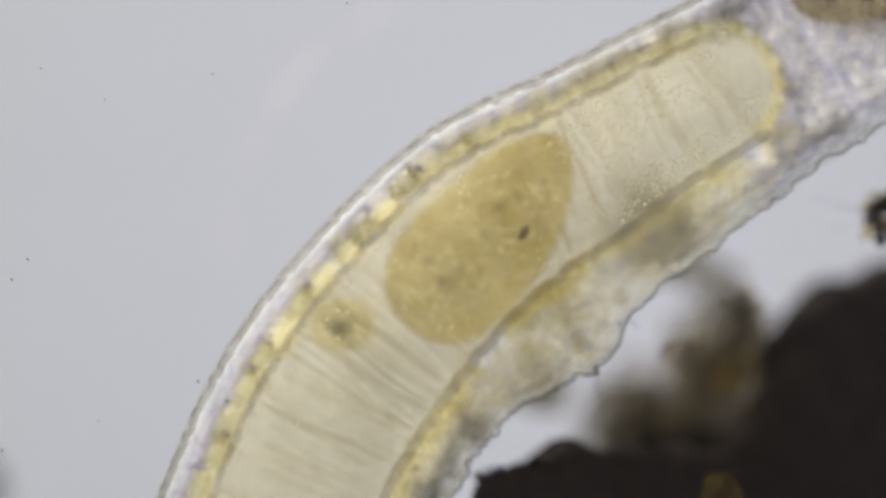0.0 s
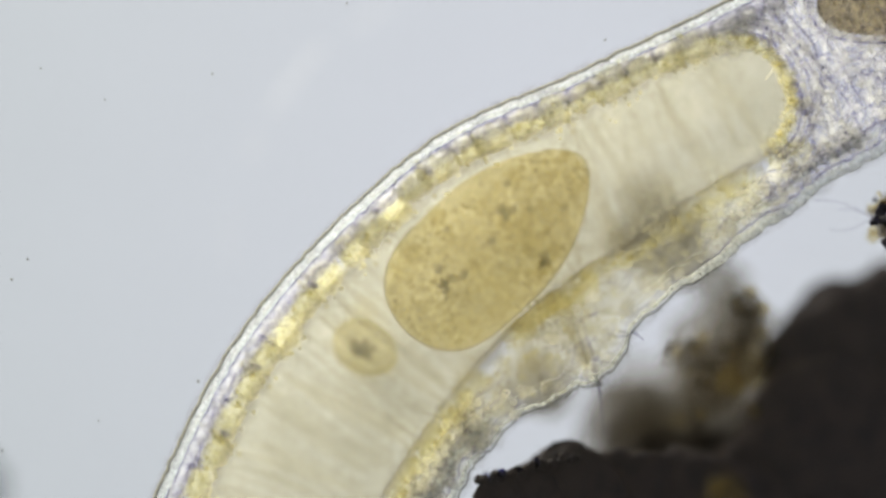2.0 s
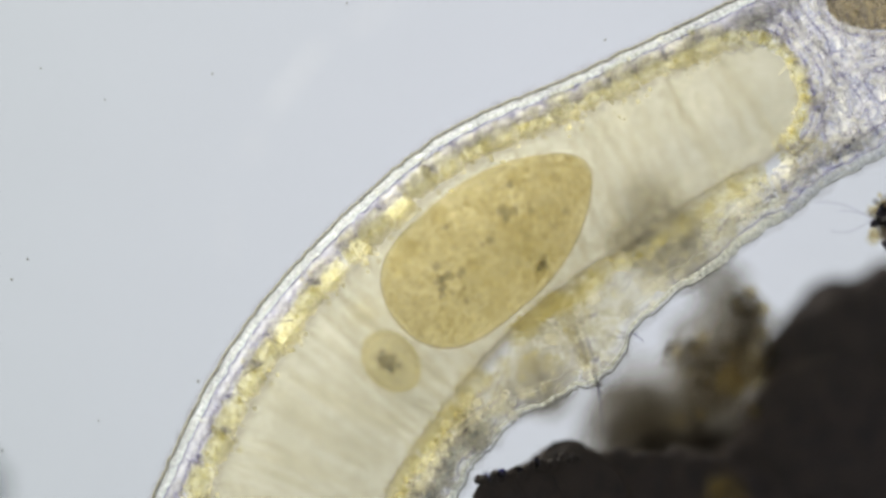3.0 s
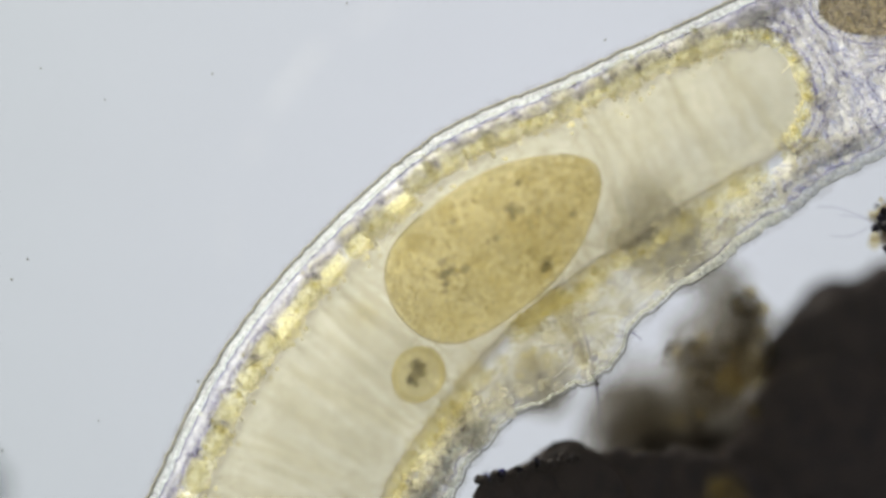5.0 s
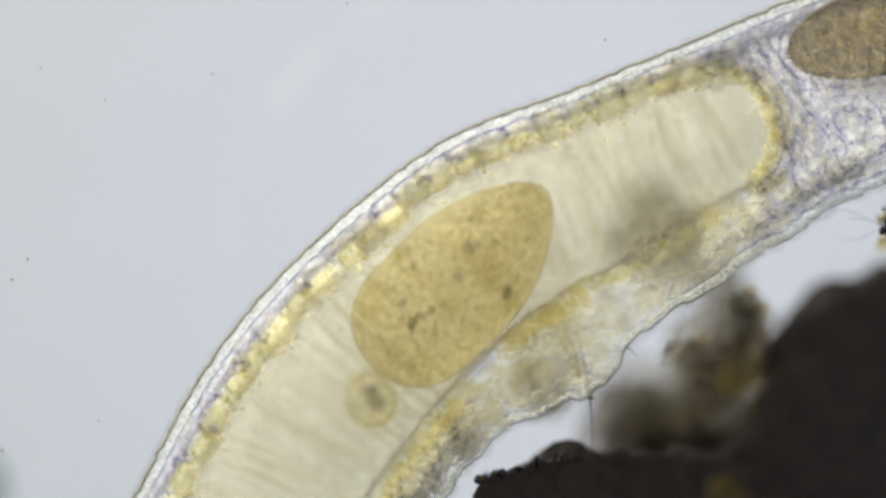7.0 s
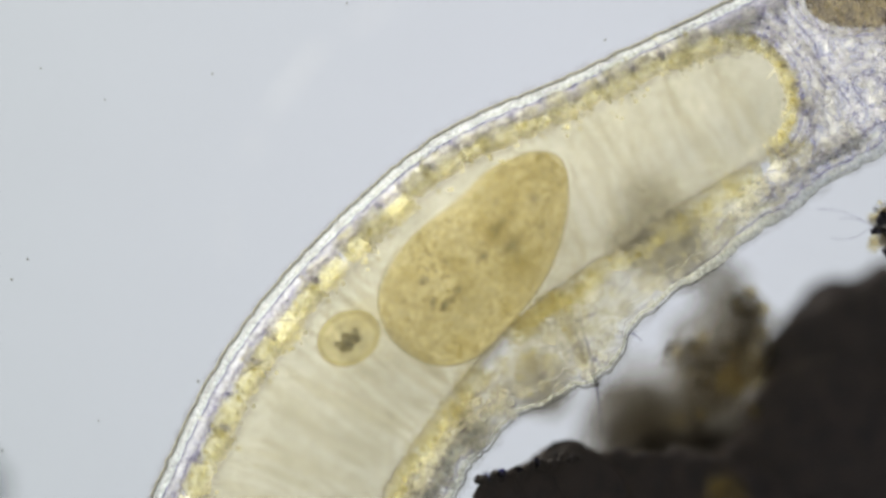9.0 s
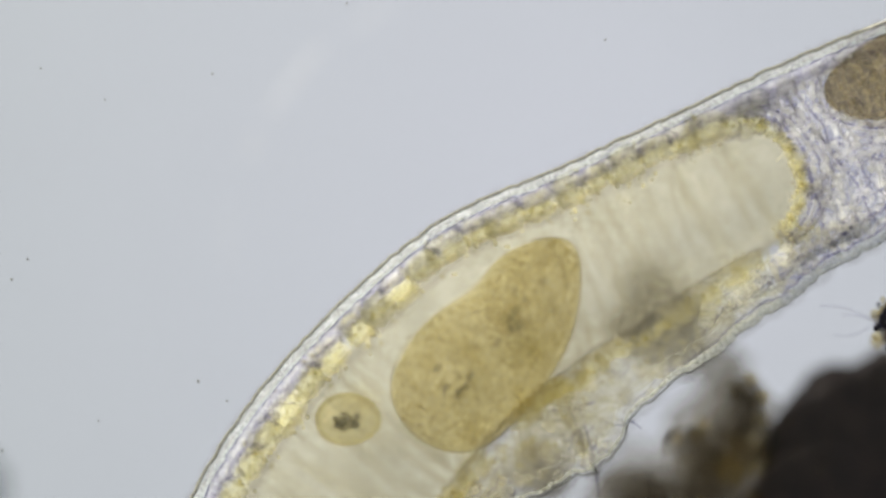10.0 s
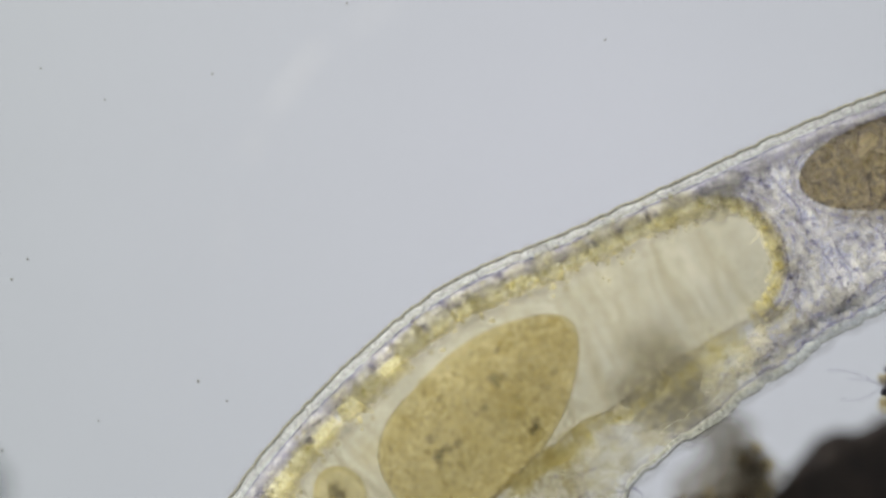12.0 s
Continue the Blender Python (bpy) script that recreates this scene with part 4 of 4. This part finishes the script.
# ---------------------------------------------------------------- detritus
def build_clump():
    clump = tagged(new("detritus_clump"), "black-brown clump of decayed plant matter on the glass", "debris")
    MOVERS.append((clump, stage_pose))

    def blob(name, x, y, z, r, mat, seed, rough=0.35, level=4, stretch=(1, 1, 0.8), freq=2.2, label=""):
        v, f = lump(r / 1000, level, rough, freq, seed, stretch)
        ob = part(name, mesh_of(name, v, f, mat), clump, label)
        ob.location = (*px(x, y), max(z, FLOOR_Z + r / 1000 * stretch[2] * 0.9) if mat is CLUMP else z)
        return ob
    # the dark mass
    for k, (x, y, z, r) in enumerate(((1530, 655, -0.15, 155), (1650, 620, -0.15, 165), (1448, 655, -0.15, 84), (1500, 800, -0.12, 170), (1650, 830, -0.14, 220), (1240, 955, -0.08, 150), (1112, 916, -0.07, 116), (1005, 896, -0.04, 106), (930, 890, -0.02, 66), (885, 892, -0.01, 48),
                                      (1300, 1080, -0.1, 240), (1050, 1080, -0.1, 200), (1550, 1100, -0.12, 260), (1375, 875, -0.12, 112), (1195, 872, -0.18, 84), (1310, 856, -0.18, 88), (1405, 800, -0.18, 84), (1448, 718, -0.18, 70))):
        blob("lump", x, y, z, r, CLUMP, k + 1, 0.11, 5, (1, 1, 0.22), 2.0, "opaque black-brown lump")
    # the looser brown fringe
    for k, (x, y, z, r, m) in enumerate(((1334, 548, -0.07, 24, SOOT), (1322, 570, -0.10, 32, SOOT), (1345, 575, -0.08, 20, SOOT), (1330, 540, -0.10, 27, SOOT), (1352, 580, -0.11, 34, SOOT), (1240, 640, -0.12, 26, SOOT), (1262, 668, -0.10, 22, HAZE), (1335, 660, -0.12, 36, AMBER), (1345, 622, -0.10, 34, SOOT), (1300, 600, -0.08, 30, HAZE), (1268, 635, -0.09, 30, SOOT), (1270, 866, 0.12, 30, AMBER), (1262, 855, 0.08, 14, AMBER), (1356, 548, -0.05, 12, AMBER),
                                         (1190, 612, -0.03, 9, SOOT), (1182, 625, -0.03, 9, SOOT), (1186, 618, -0.03, 8, SOOT), (1202, 606, -0.04, 9, HAZE), (1212, 622, -0.04, 10, HAZE), (1222, 634, -0.05, 12, SOOT), (1204, 640, -0.05, 11, HAZE), (1216, 652, -0.06, 14, SOOT), (1232, 618, -0.06, 13, HAZE), (1185, 640, -0.04, 12, HAZE), (1300, 680, -0.06, 22, AMBER))):
        blob("fringe", x, y, z, r, m, k + 30, 0.7 if r > 15 else 0.35, 4, (1, 1, 0.4), 1.6, "amber-brown half-clear fringe")
    rng = random.Random(5)
    for k in range(15):
        x, y = rng.choice(((1285, 635), (1270, 600), (1230, 660), (1310, 700), (1250, 690), (1330, 640), (1300, 590)))
        blob("fringe", x + rng.gauss(0, 24), y + rng.gauss(0, 22), rng.uniform(-0.18, -0.06), rng.uniform(14, 40), HAZE, k + 200, 0.75, 3, (1, 1, 0.4), 1.5, "brown half-clear fringe")
    for k, (x, y, r, m) in enumerate(((1130, 765, 78, SOOT), (1190, 800, 90, SOOT), (1260, 790, 90, SOOT), (1330, 790, 85, SOOT), (1110, 825, 80, SOOT), (1200, 745, 70, HAZE), (1290, 750, 70, HAZE), (1385, 735, 60, SOOT), (1275, 645, 80, HAZE), (1305, 585, 56, HAZE), (1250, 610, 52, HAZE), (1160, 780, 80, HAZE), (1340, 570, 40, HAZE), (1345, 705, 52, SOOT), (1300, 740, 66, HAZE), (1130, 740, 60, HAZE), (1110, 745, 58, HAZE),
                                      (1150, 700, 60, HAZE), (1160, 850, 80, SOOT), (1260, 860, 90, SOOT), (1400, 660, 40, SOOT))):
        blob("fringe", x, y, -0.19, r, m, k + 300, 0.4, 4, (1, 1, 0.3), 1.8, "dark brown half-clear fringe")
    # crumbs of the fringe, heaped round a few centres
    rng = random.Random(33)
    for k in range(40):
        x, y, wide = rng.choice(((1265, 610, 22), (1300, 625, 26), (1335, 560, 16), (1345, 640, 20), (1210, 625, 18), (1255, 670, 18), (1290, 700, 24), (1240, 720, 26), (1330, 700, 24)))
        mat = rng.choice((SOOT, SOOT, HAZE, HAZE, AMBER)) if k % 6 else AMBER
        blob("fringe", x + rng.gauss(0, wide), y + rng.gauss(0, wide), rng.uniform(-0.12, -0.05), rng.uniform(7, 16), mat, k + 400, 0.6, 2, (1, 1, 0.5), 1.8, "crumbly brown fringe")
    for k, (x, y, r) in enumerate(((1150, 785, 56), (1215, 770, 56), (1280, 775, 60))):
        blob("fringe", x, y, -0.2, r, SOOT, k + 500, 0.4, 4, (1, 1, 0.3), 1.8, "dark sooty fringe")
    # edge crumbs; every fourth is blue to imitate the lens's colour fringe
    rng = random.Random(21)
    for k in range(48):
        u = rng.random()
        x, y = 842 + 200 * u, 856 - 58 * u + rng.uniform(-6, 10)
        blob("crumb", x, y, -0.02 + rng.uniform(-0.02, 0.02), rng.uniform(4, 9), CLUMP if k % 4 else FRINGE_BLUE, k + 120, 0.25, 3, (1, 1, 0.8), 2.0, "crumb of the black edge and its painted blue fringe")
    # arms that reach below the worm
    for k, (x, y, z, r) in enumerate(((1175, 415, -0.15, 62), (1210, 405, -0.16, 52), (1140, 440, -0.16, 50), (1245, 392, -0.16, 34), (1190, 372, -0.17, 44), (1155, 350, -0.2, 46), (1120, 425, -0.17, 36), (1205, 440, -0.18, 50), (960, 690, -0.17, 56), (972, 698, -0.18, 44), (955, 684, -0.18, 36), (1320, 500, -0.2, 30), (1300, 545, -0.18, 30), (1235, 470, -0.2, 40), (1285, 500, -0.22, 44))):
        blob("arm", x, y, z, r, GREY, k + 60, 0.5, 3, (1, 1, 0.3), 1.6, "grey blurred arm of the clump")


DEBRIS_ROWS = [(0, 1546, 380), (1.5, 1546, 383), (2.5, 1548, 385), (5, 1550, 395), (5.5, 1554, 406), (6, 1558, 412), (6.5, 1565, 402), (7, 1564, 400), (9, 1549, 400), (9.4, 1547, 405), (9.5, 1555, 418), (10.5, 1553, 411), (11, 1552, 410), (12, 1557, 407)]


def build_debris():
    bit = tagged(new("debris_particle"), "dark brown crumbly particle with fine hairs, beside the worm", "debris")
    rng = random.Random(12)
    v, f = lump(0.026, 4, 0.7, 2.4, 77, (1, 1.25, 0.5))
    core = part("core", mesh_of("core", v, f, SOOT), bit, "brown-black core")
    core.location.x = 0.034
    for k in range(80):
        a, d = rng.uniform(0, 2 * math.pi), rng.uniform(0.010, 0.040)
        v, f = lump(rng.uniform(0.004, 0.012), 2, 0.5, 2.0, k + 90)
        ob = part("crumb", mesh_of("crumb", v, f, rng.choice((CLUMP_SMALL, SOOT, SOOT, AMBER, AMBER, FRINGE_BLUE))), bit)
        ob.location = (0.034 + d * math.cos(a), d * math.sin(a) * 1.25, rng.uniform(-0.02, 0.02))
    for x1, y1, b in ((-0.10, 0.028, 0.010), (-0.075, -0.02, -0.012), (-0.06, 0.012, 0.006)):
        pts = [(x1 * u, y1 * u + b * math.sin(u * 3), 0) for u in np.linspace(0, 1, 12)]
        v, f = tube(pts, 0.0009, 5)
        part("hair", mesh_of("hair", v, f, FIBRE_DARK), bit, "fine clear hair")

    def go(t):
        x, y = row(DEBRIS_ROWS, t)
        return stage_pose(t) @ pose(*px(x, y), -0.025)
    MOVERS.append((bit, go))


MOTE_ROWS = [(0, 640, 560, -0.2, 0), (10.4, 640, 560, -0.2, 0), (10.5, 540, 520, -0.15, 20), (10.6, 468, 506, -0.07, 60), (10.7, 416, 532, -0.03, 110), (10.8, 408, 546, 0.0, 150), (10.9, 440, 522, -0.01, 190), (11, 508, 488, -0.06, 220), (11.2, 580, 500, -0.15, 250),
             (11.5, 640, 540, -0.2, 260), (12, 640, 540, -0.2, 260)]


def build_mote():
    mote = tagged(new("swimming_cell"), "tiny pale grainy cell swimming past the worm's skin", "cell")
    v, f = lump(0.020, 3, 0.3, 1.6, 5, (1.25, 0.9, 0.7))
    part("cell_body", mesh_of("cell_body", v, f, ROUND), mote)
    rng = random.Random(8)
    for k in range(7):
        v, f = lump(rng.uniform(0.002, 0.005), 1, 0.3, 2, k)
        ob = part("grain", mesh_of("grain", v, f, CORE if k % 2 else BRIGHT), mote)
        ob.location = (rng.uniform(-0.014, 0.014), rng.uniform(-0.009, 0.009), 0)

    def go(t):
        x, y, z, turn = row(MOTE_ROWS, t)
        return stage_pose(t) @ pose(*px(x, y), z, 0, 0, turn)
    MOVERS.append((mote, go, sorted({*TIMES, *(r[0] for r in MOTE_ROWS)})))


def build_dust():
    v, f = lump(1, 1, 0.2, 2.0, 3)
    shape = mesh_of("dust_speck", [(x * 0.0022, y * 0.0022, z * 0.001) for x, y, z in v], f, CORE)
    for x, y, k in ((72, 121, 1), (21, 495, 1.2), (351, 675, 1.3), (49, 459, 1.1), (1263, 569, 1.1), (376, 131, 1), (401, 710, 1), (614, 6, 1), (1071, 71, 1), (186, 177, 0.9), (4, 797, 1), (174, 745, 0.8), (770, 862, 1)):
        ob = tagged(new("dust_speck", shape), "tiny dark dust speck over the bright field", "dust", "dust specks")
        ob.location, ob.scale = (*px(x, y), 0.0), (k, k, k)


COVER_Z = 0.2


def build_cover():
    # unseen slab, added to carry marks that belong to the optics
    me = mesh_of("cover_glass", [(x, y, z) for z in (COVER_Z, COVER_Z + 0.012) for x, y in ((-1.6, -1.2), (1.6, -1.2), (1.6, 1.2), (-1.6, 1.2))],
                 [(3, 2, 1, 0), (4, 5, 6, 7), (0, 1, 5, 4), (1, 2, 6, 5), (2, 3, 7, 6), (3, 0, 4, 7)], GLASS, False)
    tagged(new("cover_glass", me), "clear thin unseen glass, added over the worm to carry marks", "glass", kind="structure")
    # a pale curved scratch on it, broken in places
    mark = tagged(new("scratch"), "faint pale curved scratch on the clear cover glass", "scratch")
    _, line = spline([px(*p) for p in ((706, -6), (640, 42), (560, 92), (500, 165), (455, 240), (415, 340), (402, 430), (412, 500))], 120)
    near = (HEIGHT - COVER_Z) / HEIGHT
    for a, b, wide in ((2, 22, 0.006), (28, 62, 0.010), (66, 78, 0.007), (92, 116, 0.004)):
        pts = [(x * near, y * near, COVER_Z - 0.001) for x, y in line[a:b]]
        half = np.array([wide * math.sqrt(max(0.02, 1 - (2 * k / (len(pts) - 1) - 1) ** 2)) for k in range(len(pts))])
        v, f = tube(pts, half, 8, 0.15)
        part("groove", mesh_of("groove", v, f, SCRATCH), mark)
    # a dark lump at the corner stands in for the vignette
    spot = tagged(new("corner_vignette"), "dark blurred patch on the cover glass, imitates the corner vignette", "dust")
    v, f = lump(0.07, 4, 0.25, 1.6, 9, (0.8, 1.3, 0.25))
    part("smudge", mesh_of("smudge", v, f, VIGNETTE), spot)
    x, y = px(-45, 872)
    spot.location = (x * near, y * near, COVER_Z + 0.028)


# ---------------------------------------------------------------- build
build_field()
build_slide()
build_worm()
build_oval_cell()
build_round_cell()
build_egg()
build_clump()
build_debris()
build_mote()
build_dust()
build_cover()


def motions():
    for ob, go, *when in MOVERS:
        walk(ob, [(t, go(t)) for t in (when[0] if when else TIMES)])


motions()
